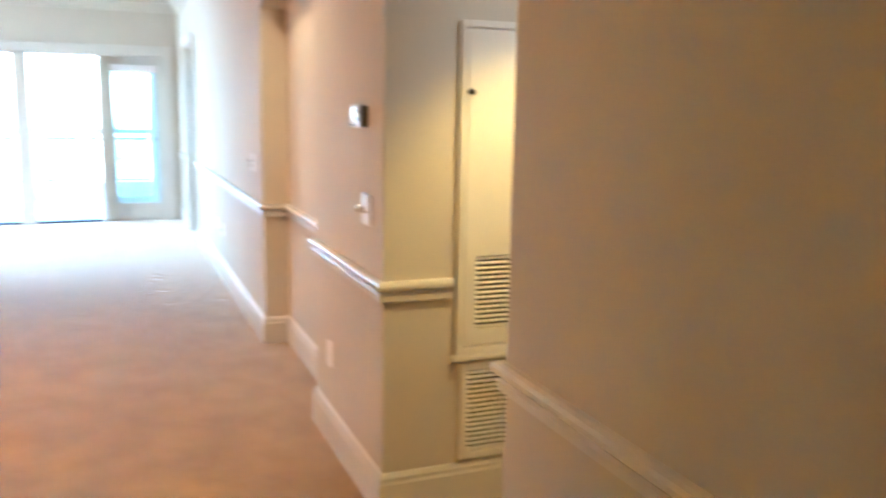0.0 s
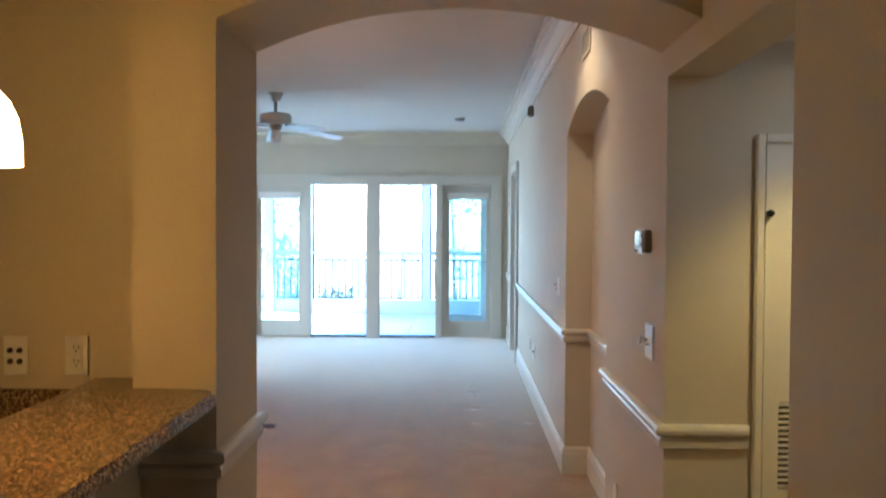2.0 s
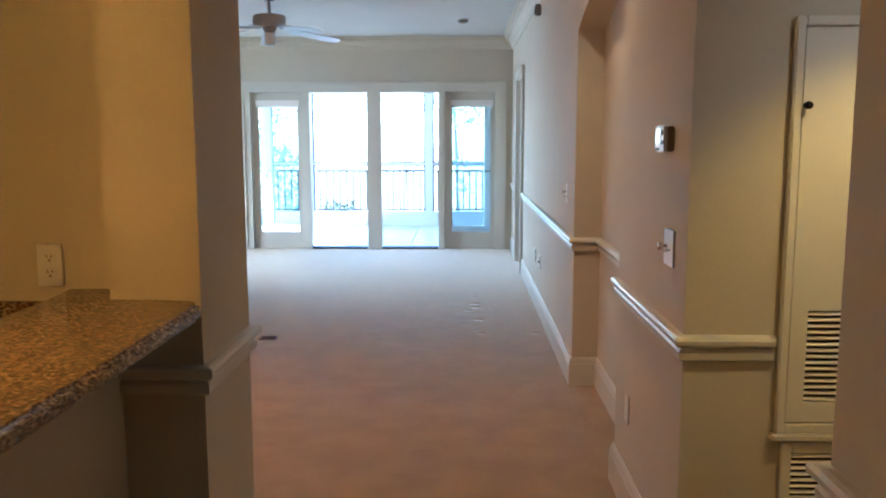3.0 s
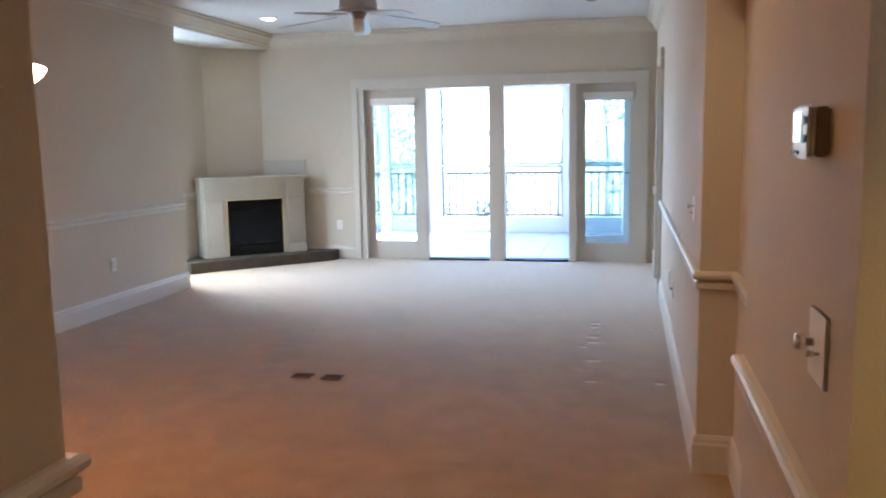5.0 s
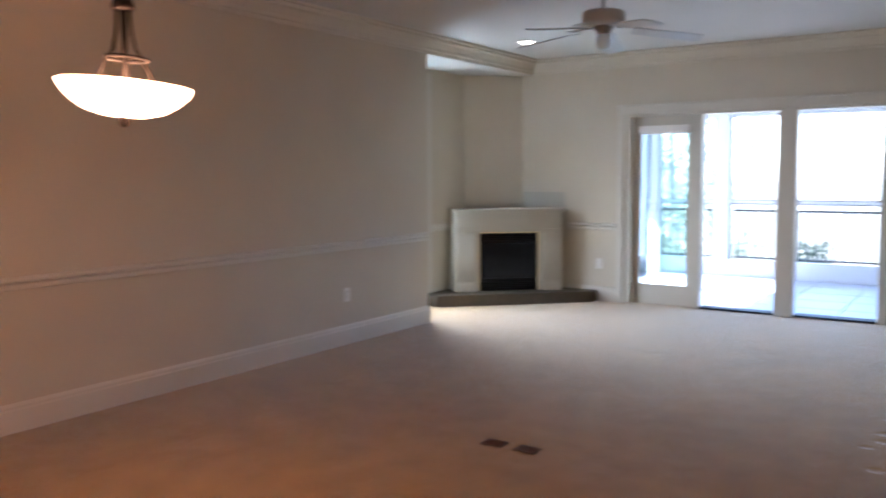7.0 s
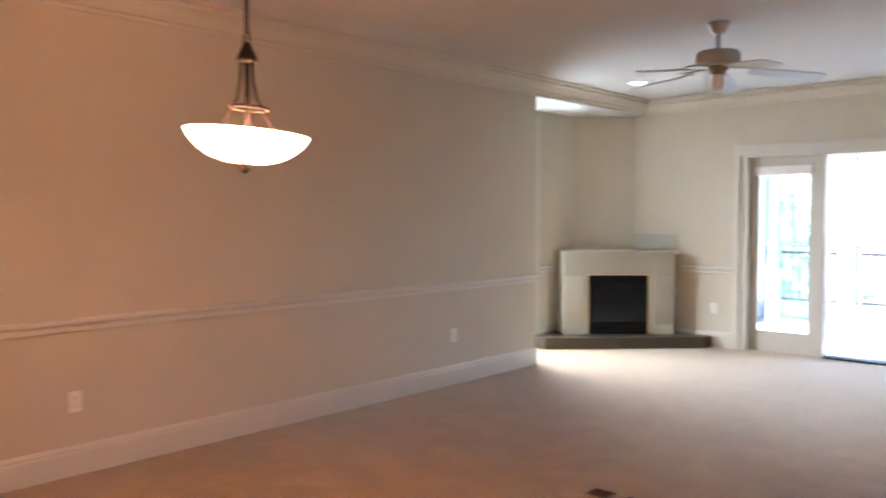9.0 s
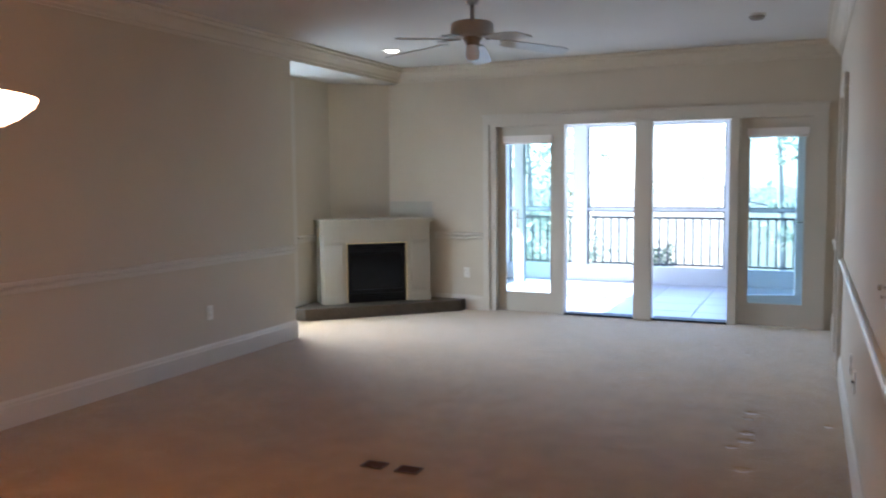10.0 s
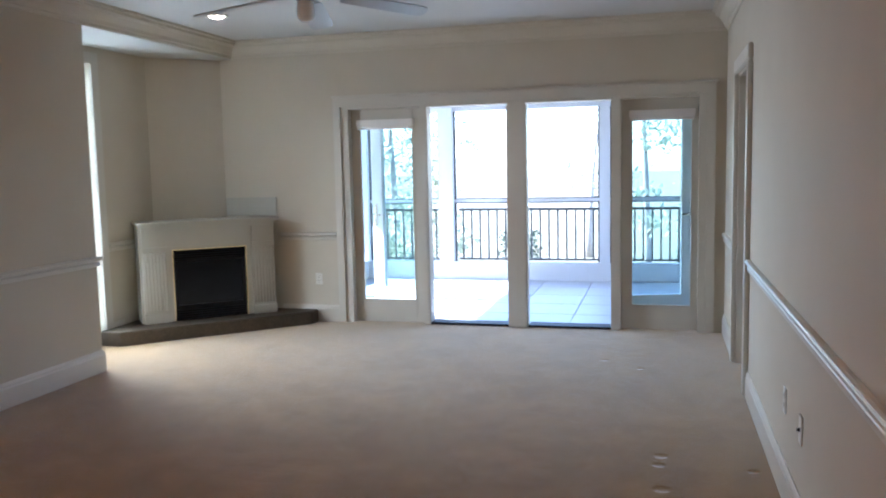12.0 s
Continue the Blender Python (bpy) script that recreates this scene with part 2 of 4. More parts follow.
EXTERIOR = material("exterior_paint", (0.64, 0.66, 0.69), 0.5, tint=(0.60, 0.62, 0.65), scale=3, amount=0.5)
IRON = material("railing_iron", (0.045, 0.05, 0.055), 0.45, tint=(0.07, 0.075, 0.08), scale=20)
BARK = material("bark", (0.34, 0.31, 0.27), 0.9, tint=(0.22, 0.19, 0.16), scale=9, amount=0.8, relief=0.01, relief_scale=25)
LEAF = material("leaf", (0.12, 0.14, 0.09), 0.6, tint=(0.16, 0.175, 0.12), scale=2.0, amount=0.9)


def let_light_through(m, colour, share):
    """Thin leaves pass part of the light that falls on their backs."""
    n, l = m.node_tree.nodes, m.node_tree.links
    t, mix = n.new("ShaderNodeBsdfTranslucent"), n.new("ShaderNodeMixShader")
    t.inputs["Color"].default_value = (*colour, 1)
    mix.inputs[0].default_value = share
    l.new(n["Principled BSDF"].outputs[0], mix.inputs[1])
    l.new(t.outputs[0], mix.inputs[2])
    l.new(mix.outputs[0], n["Material Output"].inputs[0])


let_light_through(LEAF, (0.46, 0.50, 0.36), 0.6)
SHRUB = material("shrub_leaf", (0.05, 0.075, 0.045), 0.7, tint=(0.08, 0.105, 0.06), scale=4, amount=0.9)
GRASS = material("lawn", (0.10, 0.10, 0.055), 0.95, tint=(0.15, 0.13, 0.085), scale=0.35, amount=0.9, grain=0.2, grain_scale=9)
STONE = material("garden_stone", (0.30, 0.25, 0.20), 0.9, tint=(0.22, 0.18, 0.15), scale=3, amount=0.8)
BOWL = glowing("lit_bowl_glass", (1.0, 0.44, 0.18), 3.0)
BULB = glowing("lit_lens", (1.0, 0.82, 0.58), 3.0)
AMBER = glowing("lit_amber_glass", (1.0, 0.42, 0.05), 2.8)


# ---- building helpers ----
def box(bm, x0, x1, y0, y1, z0, z1, bevel=0.0):
    """Adds a box; bevel rounds its edges."""
    made = bmesh.ops.create_cube(bm, size=1, matrix=Matrix.Translation(((x0 + x1) / 2, (y0 + y1) / 2, (z0 + z1) / 2)) @ Matrix.Diagonal((x1 - x0, y1 - y0, z1 - z0, 1)))
    if bevel:
        edges = list({e for v in made["verts"] for e in v.link_edges})
        bmesh.ops.bevel(bm, geom=edges, offset=bevel, segments=2, affect="EDGES", clamp_overlap=True)
    return bm


def boxes(*rows, bevel=0.0):
    bm = bmesh.new()
    for row in rows:
        box(bm, *row, bevel=bevel)
    return bm


def lathe(profile, steps=32, centre=(0, 0, 0)):
    """A body of revolution about z from (radius, z) pairs."""
    bm = bmesh.new()
    rings = []
    for r, z in profile:
        if r < 1e-5:
            rings.append([bm.verts.new((centre[0], centre[1], centre[2] + z))])
        else:
            rings.append([bm.verts.new((centre[0] + r * math.cos(2 * math.pi * i / steps), centre[1] + r * math.sin(2 * math.pi * i / steps), centre[2] + z)) for i in range(steps)])
    for a, b in zip(rings, rings[1:]):
        for i in range(steps):
            j = (i + 1) % steps
            corners = [a[i % len(a)], a[j % len(a)], b[j % len(b)], b[i % len(b)]]
            corners = list(dict.fromkeys(corners))
            if len(corners) > 2:
                bm.faces.new(corners)
    bmesh.ops.recalc_face_normals(bm, faces=bm.faces)
    for f in bm.faces:
        f.smooth = True
    return bm


def tube(bm, points, radius, steps=10):
    """A round bar along points; radius may be a list."""
    rings = []
    for k, p in enumerate(points):
        p = Vector(p)
        a, b = Vector(points[max(k - 1, 0)]), Vector(points[min(k + 1, len(points) - 1)])
        d = (b - a).normalized()
        side = d.cross(Vector((0, 0, 1)) if abs(d.z) < 0.9 else Vector((1, 0, 0))).normalized()
        up = side.cross(d)
        r = radius[k] if isinstance(radius, (list, tuple)) else radius
        rings.append([bm.verts.new(p + r * (math.cos(2 * math.pi * i / steps) * side + math.sin(2 * math.pi * i / steps) * up)) for i in range(steps)])
    for a, b in zip(rings, rings[1:]):
        for i in range(steps):
            j = (i + 1) % steps
            f = bm.faces.new((a[i], a[j], b[j], b[i]))
            f.smooth = True
    bm.faces.new(rings[0][::-1])
    bm.faces.new(rings[-1])
    return bm


def prism(bm, profile, p0, p1, out, m0=0, m1=0):
    """A moulding: profile of (distance from wall, height) from p0 to p1 along a wall whose face looks to out; m0, m1 mitre its ends."""
    p0, p1, out = Vector((*p0, 0)), Vector((*p1, 0)), Vector((*out, 0))
    d = (p1 - p0).normalized()
    ends = [[bm.verts.new(p + d * (k * s * a) + out * a + Vector((0, 0, z))) for a, z in profile] for p, s, k in ((p0, -1, m0), (p1, 1, m1))]
    n = len(profile)
    for i in range(n):
        j = (i + 1) % n
        bm.faces.new((ends[0][i], ends[0][j], ends[1][j], ends[1][i]))
    bm.faces.new(ends[0][::-1])
    bm.faces.new(ends[1])
    return bm


def mesh_of(name, bm, mat):
    bmesh.ops.recalc_face_normals(bm, faces=bm.faces)
    me = bpy.data.meshes.new(name)
    bm.to_mesh(me)
    bm.free()
    me.materials.append(mat)
    return me


def part(name, bm, mat, parent=None, label="", m=None):
    """Links a bmesh as one mesh object, under parent if there is one."""
    ob = new(name, mesh_of(name, bm, mat))
    if m is not None:
        ob.matrix_basis = m
    if parent:
        ob.parent = parent
    return tagged(ob, label) if label else ob


def structure(name, bm, mat, label, category):
    return tagged(part(name, bm, mat), label, category, "", "structure")


def thing(name, label, category, m=None, group=""):
    ob = new(name)
    ob.empty_display_size = 0.05
    if m is not None:
        ob.matrix_basis = m
    return tagged(ob, label, category, group)


# ---- the large structure ----
H, XR, XL, YF = 2.72, 0.90, -3.70, 10.40
HALL0, ALC0, TH = -3.0, 1.07, 2.03
AX, AY0 = -4.34, 8.25
ARCH_L, ARCH_F, ARCH_B = -0.392, 1.68, 2.12


def arch_strip(bm, u0, u1, spring, apex, top, v0, v1, along, steps=24):
    """The wall over a segmental arch from u0 to u1, through v0 to v1; along 'x' or 'y' names u."""
    w, rise = (u1 - u0) / 2, apex - spring
    rad = (w * w + rise * rise) / (2 * rise)
    def place(u, v, z):
        return (u, v, z) if along == "x" else (v, u, z)
    cols = []
    for i in range(steps + 1):
        u = u0 + (u1 - u0) * i / steps
        z = apex - rad + math.sqrt(rad * rad - (u - u0 - w) ** 2)
        cols.append([bm.verts.new(place(u, v, zz)) for v, zz in ((v0, z), (v0, top), (v1, top), (v1, z))])
    for a, b in zip(cols, cols[1:]):
        for i in range(4):
            j = (i + 1) % 4
            bm.faces.new((a[i], a[j], b[j], b[i]))
    bm.faces.new(cols[0])
    bm.faces.new(cols[-1][::-1])
    return bm


def build_shell():
    structure("floor", boxes((AX - 0.2, 2.4, HALL0 - 0.2, 10.6, -0.15, 0.0)), CARPET, "worn beige cut-pile carpet over the whole floor", "floor")
    structure("ceiling", boxes((AX - 0.2, 2.4, HALL0 - 0.2, 10.6, H, H + 0.15)), CEIL, "smooth off-white painted ceiling", "ceiling")
    structure("ceiling_alcove", boxes((AX - 0.2, XL, AY0 - 0.15, YF, 2.56, H)), CEIL, "lowered off-white soffit over the fireplace corner", "ceiling")
    # right-hand wall with the arched niche and the bedroom door
    n0, n1 = 3.03, 4.40
    bm = boxes((XR, XR + 0.15, TH, n0, 0, H), (XR, XR + 0.15, n1, 8.50, 0, H), (XR, XR + 0.15, n0, n1, 2.20, H), (XR, XR + 0.15, 8.50, 9.32, 2.10, H), (XR, XR + 0.15, 9.32, YF, 0, H),
               (XR + 0.15, XR + 0.27, 2.13, 8.50, 0, H), (XR + 0.15, XR + 0.27, 9.32, YF + 0.2, 0, H), (XR + 0.15, XR + 0.27, 8.50, 9.32, 2.10, H))
    arch_strip(bm, n0, n1, 2.03, 2.16, 2.20, XR, XR + 0.15, "y")
    structure("wall_east", bm, WALL, "beige painted wall with an arched display niche", "wall")
    # closet recess beside the hall
    structure("wall_closet_back", boxes((XR + 0.15, 2.4, TH, TH + 0.10, 0, H)), WALL, "beige painted back wall of the closet recess", "wall")
    structure("wall_closet_side", boxes((XR, 2.3, ALC0 - 0.12, ALC0, 0, H)), WALL, "beige painted side wall of the closet recess", "wall")
    structure("wall_closet_end", boxes((2.2, 2.4, ALC0, TH, 0, H)), WALL, "beige painted end wall of the closet recess", "wall")
    structure("beam_closet", boxes((XR, XR + 0.15, ALC0, TH, 1.945, H)), WALL, "beige painted header over the closet recess", "wall")
    structure("ceiling_closet", boxes((XR + 0.15, 2.2, ALC0, TH, 2.05, 2.2)), CEIL, "low painted ceiling of the closet recess", "ceiling")
    structure("wall_hall", boxes((XR, XR + 0.12, HALL0, ALC0 - 0.12, 0, H)), WALL, "beige painted hall wall", "wall")
    # unseen wall, added to close the hall end against outside light
    structure("wall_hall_end", boxes((AX, XR + 0.12, HALL0 - 0.15, HALL0, 0, H)), WALL, "plain beige wall, unseen, added to close out the sun", "wall")
    # arch wall between hall and living room
    bm = boxes((-0.62, ARCH_L, ARCH_F, ARCH_B, 0, H), (ARCH_L, XR, ARCH_F, ARCH_B - 0.004, 2.22, H), (XL - 0.12, -0.62, 1.84, ARCH_B, 0, H))
    arch_strip(bm, ARCH_L, XR, 2.036, 2.176, 2.22, ARCH_F, ARCH_B - 0.004, "x")
    structure("wall_arch", bm, WALL, "beige painted wall with a broad segmental arch", "wall")
    # left-hand wall, return, alcove with its tall window
    structure("wall_west", boxes((XL - 0.12, XL, ARCH_B, AY0, 0, H), (AX, XL - 0.12, AY0 - 0.12, AY0, 0, H)), WALL, "beige painted wall ending in an outside corner", "wall")
    w0, w1, wz0, wz1 = 8.42, 9.13, 0.09, 2.42
    structure("wall_alcove", boxes((AX - 0.16, AX, AY0 - 0.12, w0, 0, H), (AX - 0.16, AX, w1, YF + 0.2, 0, H), (AX - 0.16, AX, w0, w1, 0, wz0), (AX - 0.16, AX, w0, w1, wz1, H)), WALL, "beige painted alcove wall with a tall narrow window", "wall")
    # unseen wall, added to close the kitchen side against the sun
    structure("wall_kitchen", boxes((AX - 0.16, AX, HALL0, AY0 - 0.12, 0, H)), WALL, "plain beige wall, unseen, added to close out the sun", "wall")
    # far wall
    structure("wall_north", boxes((AX, -2.57, YF, YF + 0.2, 0, H), (0.74, XR + 0.15, YF, YF + 0.2, 0, H), (-2.57, 0.74, YF, YF + 0.2, 2.06, H)), WALL, "beige painted wall around the glazed door unit", "wall")
    # chimney breast across the corner
    bm = bmesh.new()
    a, b, c = (-3.82, YF), (AX, 9.93), (AX, YF)
    lo = [bm.verts.new((*p, 0)) for p in (a, b, c)]
    hi = [bm.verts.new((*p, 2.56)) for p in (a, b, c)]
    bm.faces.new(lo[::-1]), bm.faces.new(hi)
    for i in range(3):
        j = (i + 1) % 3
        bm.faces.new((lo[i], lo[j], hi[j], hi[i]))
    structure("wall_chimney", bm, WALL, "beige painted chimney breast set across the corner", "wall")


BASE = [(0, 0), (0.018, 0), (0.018, 0.125), (0.014, 0.135), (0.014, 0.148), (0.006, 0.165), (0, 0.165)]
RAIL = [(0, 0.798), (0.010, 0.798), (0.017, 0.803), (0.018, 0.824), (0.013, 0.831), (0.007, 0.833), (0.007, 0.838), (0.022, 0.841), (0.030, 0.848), (0.031, 0.860), (0.026, 0.869), (0.016, 0.873), (0, 0.873)]
CROWN = [(0, 2.565), (0.012, 2.565), (0.016, 2.586), (0.030, 2.594), (0.040, 2.618), (0.075, 2.661), (0.105, 2.676), (0.110, 2.698), (0.135, 2.702), (0.135, 2.72), (0, 2.72)]


def trim_runs():
    """Baseboards, chair rails and crown mouldings, one run a wall: p0, p1, way out, mitres, which."""
    n0, n1, nx = 3.03, 4.40, XR + 0.15
    runs = [
        ((XR, TH), (XR, n0), (-1, 0), 1, 1, "br"), ((XR, n1), (XR, 8.395), (-1, 0), 1, 0, "br"), ((XR, 9.425), (XR, YF), (-1, 0), 0, -1, "br"),
        ((XR, n0), (nx, n0), (0, 1), 1, -1, "br"), ((nx, n0), (nx, n1), (-1, 0), -1, -1, "br"), ((nx, n1), (XR, n1), (0, -1), -1, 1, "br"),
        ((XR, TH), (1.155, TH), (0, -1), 1, 0, "r"), ((XR, TH), (2.2, TH), (0, -1), 1, -1, "b"),
        ((XR, HALL0), (XR, ALC0), (-1, 0), -1, 1, "br"), ((XR, ALC0), (2.2, ALC0), (0, 1), 1, -1, "br"),
        ((ARCH_L, ARCH_F), (ARCH_L, ARCH_B), (1, 0), 1, 1, "br"), ((ARCH_L, ARCH_B), (XL, ARCH_B), (0, 1), 1, -1, "br"), ((-0.60, ARCH_F), (ARCH_L, ARCH_F), (0, -1), 0, 1, "br"),
        ((XL, ARCH_B), (XL, AY0), (1, 0), -1, 1, "br"), ((XL, AY0), (AX, AY0), (0, 1), 1, -1, "b"),
        ((AX, 9.235), (AX, 9.93), (1, 0), 0, 0, "r"), ((AX, 9.235), (AX, 9.40), (1, 0), 0, 0, "b"),
        ((-3.24, YF), (-2.645, YF), (0, -1), 0, 0, "br"),
        ((XR, ARCH_B), (XR, YF), (-1, 0), -1, -1, "c"), ((XL, YF), (XR, YF), (0, -1), -1, -1, "c"), ((XL, ARCH_B), (XL, YF), (1, 0), -1, -1, "c"), ((XL, ARCH_B), (XR, ARCH_B), (0, 1), -1, -1, "c"),
    ]
    kinds = {"b": ("baseboard", BASE, "tall white painted baseboard with a moulded top"), "r": ("trim_chair_rail", RAIL, "white painted moulded chair rail"), "c": ("trim_crown", CROWN, "off-white stepped crown moulding")}
    for p0, p1, out, m0, m1, which in runs:
        for k in which:
            name, profile, label = kinds[k]
            structure(name, prism(bmesh.new(), profile, p0, p1, out, m0, m1), CREAM if k == "c" else TRIM, label, "moulding")


build_shell()
trim_runs()


# ---- glazed door unit in the far wall ----
def door_unit():
    unit = tagged(new("door_1"), "white four-part glazed door unit, its middle doors open to the porch", "door", "", "structure")
    # casing round the opening, proud of the wall
    cx0, cx1, cz = -2.645, 0.815, 2.145
    part("casing", boxes((cx0, -2.57, YF - 0.022, YF, 0, 2.06), (0.74, cx1, YF - 0.022, YF, 0, 2.06), (cx0, cx1, YF - 0.022, YF, 2.06, cz), bevel=0.005), TRIM, unit)
    part("cap_moulding", boxes((cx0 - 0.012, cx1 + 0.012, YF - 0.036, YF, cz, cz + 0.022), bevel=0.006), TRIM, unit)
    part("reveal", boxes((-2.57, -2.50, YF, YF + 0.18, 0, 2.06), (0.68, 0.74, YF, YF + 0.18, 0, 2.06), (-2.50, 0.68, YF + 0.002, YF + 0.18, 2.035, 2.06)), TRIM, unit)
    part("centre_post", boxes((-0.98, -0.80, YF - 0.04, YF + 0.10, 0, 2.035), bevel=0.012), TRIM, unit)
    part("mullion", boxes((-1.80, -1.725, YF - 0.012, YF + 0.14, 0, 2.035), bevel=0.008), TRIM, unit)
    part("mullion", boxes((-0.058, 0.03, YF - 0.012, YF + 0.14, 0, 2.035), bevel=0.008), TRIM, unit)
    part("threshold", boxes((-1.725, -0.98, YF - 0.01, YF + 0.16, 0.002, 0.022), (-0.80, -0.058, YF - 0.01, YF + 0.16, 0.002, 0.022), bevel=0.004), BRONZE, unit, "dark bronze threshold")
    for x0, x1, g0, g1 in ((-2.50, -1.80, -2.42, -1.885), (0.03, 0.68, 0.11, 0.635)):
        y0, y1 = YF + 0.085, YF + 0.13
        panel = part("side_panel", boxes((x0, g0, y0, y1, 0.0, 2.035), (g1, x1, y0, y1, 0.0, 2.035), (g0, g1, y0, y1, 0.0, 0.205), (g0, g1, y0, y1, 1.915, 2.035), bevel=0.003), TRIM, unit)
        pane = part("pane", boxes((g0, g1, y0 + 0.018, y0 + 0.024, 0.205, 1.915)), TEAL, panel, "faintly blue-green glass pane")
        pane.visible_shadow = False
        part("glazing_bead", boxes((g0, g0 + 0.014, y0 - 0.006, y0 + 0.012, 0.205, 1.915), (g1 - 0.014, g1, y0 - 0.006, y0 + 0.012, 0.205, 1.915), (g0 + 0.014, g1 - 0.014, y0 - 0.006, y0 + 0.012, 0.205, 0.219)), TRIM, panel)


def rolled_blind(x0, x1):
    b = thing("rolled_blind", "white blind rolled up under its headrail over a glazed side panel", "blind", pose(0, 0, 0), "rolled blinds at the glazed doors")
    part("headrail", boxes((x0, x1, YF + 0.035, YF + 0.084, 1.868, 1.936), bevel=0.006), ROLLCLOTH, b)
    bm = bmesh.new()
    tube(bm, [(x0 + 0.01, YF + 0.062, 1.860), (x1 - 0.01, YF + 0.062, 1.860)], 0.016, 14)
    part("cloth_roll", bm, ROLLCLOTH, b)


def open_leaf(hinge, end):
    """A glazed door leaf swung right back on its mullion, in front of the side panel."""
    hx, hy = hinge
    length = math.hypot(end[0] - hx, end[1] - hy)
    leaf = thing("porch_door", "white glazed door leaf swung back outside the side panel", "door", pose(hx, hy, 0.035, 0, 0, math.degrees(math.atan2(end[1] - hy, end[0] - hx))), "open porch doors")
    w, h = length, 1.985
    part("leaf_frame", boxes((0, 0.13, -0.022, 0.022, 0, h), (w - 0.15, w, -0.022, 0.022, 0, h), (0.13, w - 0.15, -0.022, 0.022, 0, 0.24), (0.13, w - 0.15, -0.022, 0.022, h - 0.13, h), bevel=0.003), LEAFPAINT, leaf)
    pane = part("pane", boxes((0.13, w - 0.15, -0.003, 0.003, 0.24, h - 0.13)), TEAL, leaf, "faintly blue-green glass pane")
    pane.visible_shadow = False
    handle = part("handle_plate", boxes((w - 0.075, w - 0.035, -0.026, 0.026, 0.86, 1.08), bevel=0.004), CHROME, leaf, "nickel handle plate")
    bm = bmesh.new()
    for s in (-1, 1):
        tube(bm, [(w - 0.055, s * 0.026, 0.98), (w - 0.055, s * 0.065, 0.98), (w - 0.16, s * 0.068, 0.975)], 0.009, 8)
    part("lever", bm, CHROME, handle)


door_unit()
rolled_blind(-2.435, -1.87)
rolled_blind(0.095, 0.65)
open_leaf((-1.77, 10.63), (-2.47, 10.97))
open_leaf((-0.015, 10.63), (0.69, 10.83))


# ---- bedroom door in the right-hand wall ----
def bedroom_door():
    d = tagged(new("door_2"), "white painted bedroom door set deep in its casing", "door", "", "structure")
    y0, y1, z = 8.50, 9.32, 2.10
    part("casing", boxes((XR - 0.03, XR, y0 - 0.10, y0, 0, z), (XR - 0.03, XR, y1, y1 + 0.10, 0, z), (XR - 0.03, XR, y0 - 0.10, y1 + 0.10, z, z + 0.10), bevel=0.008), TRIM, d)
    part("jamb", boxes((XR, XR + 0.27, y0, y0 + 0.02, 0, z - 0.02), (XR, XR + 0.27, y1 - 0.02, y1, 0, z - 0.02), (XR, XR + 0.27, y0, y1, z - 0.02, z)), TRIM, d)
    leaf = part("leaf", boxes((XR + 0.13, XR + 0.17, y0 + 0.022, y1 - 0.022, 0.01, z - 0.023)), TRIM, d)
    for zz0, zz1 in ((0.25, 0.95), (1.10, 1.90)):
        for yy0, yy1 in ((y0 + 0.12, y0 + 0.36), (y0 + 0.44, y1 - 0.12)):
            part("panel", boxes((XR + 0.122, XR + 0.131, yy0, yy1, zz0, zz1), bevel=0.006), TRIM, leaf)
    knob = lathe([(0, 0), (0.026, 0), (0.026, 0.006), (0.010, 0.012), (0.010, 0.035), (0.026, 0.045), (0.028, 0.060), (0, 0.068)], 20)
    part("door_handle", knob, CHROME, leaf, "", pose(XR + 0.13, y0 + 0.09, 0.95, 0, -90, 0))


bedroom_door()


# ---- tall alcove window ----
def alcove_window():
    w = tagged(new("window_1"), "tall narrow alcove window behind an added sun-diffusing sheet", "window", "", "structure")
    y0, y1, z0, z1 = 8.42, 9.13, 0.09, 2.42
    part("casing", boxes((AX, AX + 0.02, y1, y1 + 0.10, 0.0, z1), (AX, AX + 0.02, y0 - 0.10, y0, 0.0, z1), (AX, AX + 0.02, y0 - 0.10, y1 + 0.10, z1, z1 + 0.09), (AX, AX + 0.02, y0, y1, 0.0, z0), bevel=0.005), TRIM, w)
    part("window_frame", boxes((AX - 0.13, AX - 0.08, y0, y0 + 0.05, z0, z1), (AX - 0.13, AX - 0.08, y1 - 0.03, y1, z0, z1), (AX - 0.13, AX - 0.08, y0 + 0.05, y1 - 0.03, z0, z0 + 0.05), (AX - 0.13, AX - 0.08, y0 + 0.05, y1 - 0.03, z1 - 0.05, z1)), TRIM, w)
    pane = part("pane", boxes((AX - 0.11, AX - 0.104, y0 + 0.05, y1 - 0.03, z0 + 0.05, z1 - 0.05)), GLASS, w)
    pane.visible_shadow = False
    # assumed sheet, added so the sun enters as soft glow, not a patch
    part("blind", boxes((AX - 0.066, AX - 0.064, y0 + 0.01, y1 - 0.004, z0 + 0.01, z1 - 0.01)), SUNDIFFUSER, w, "pale translucent sheet added to diffuse the sun")


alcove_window()


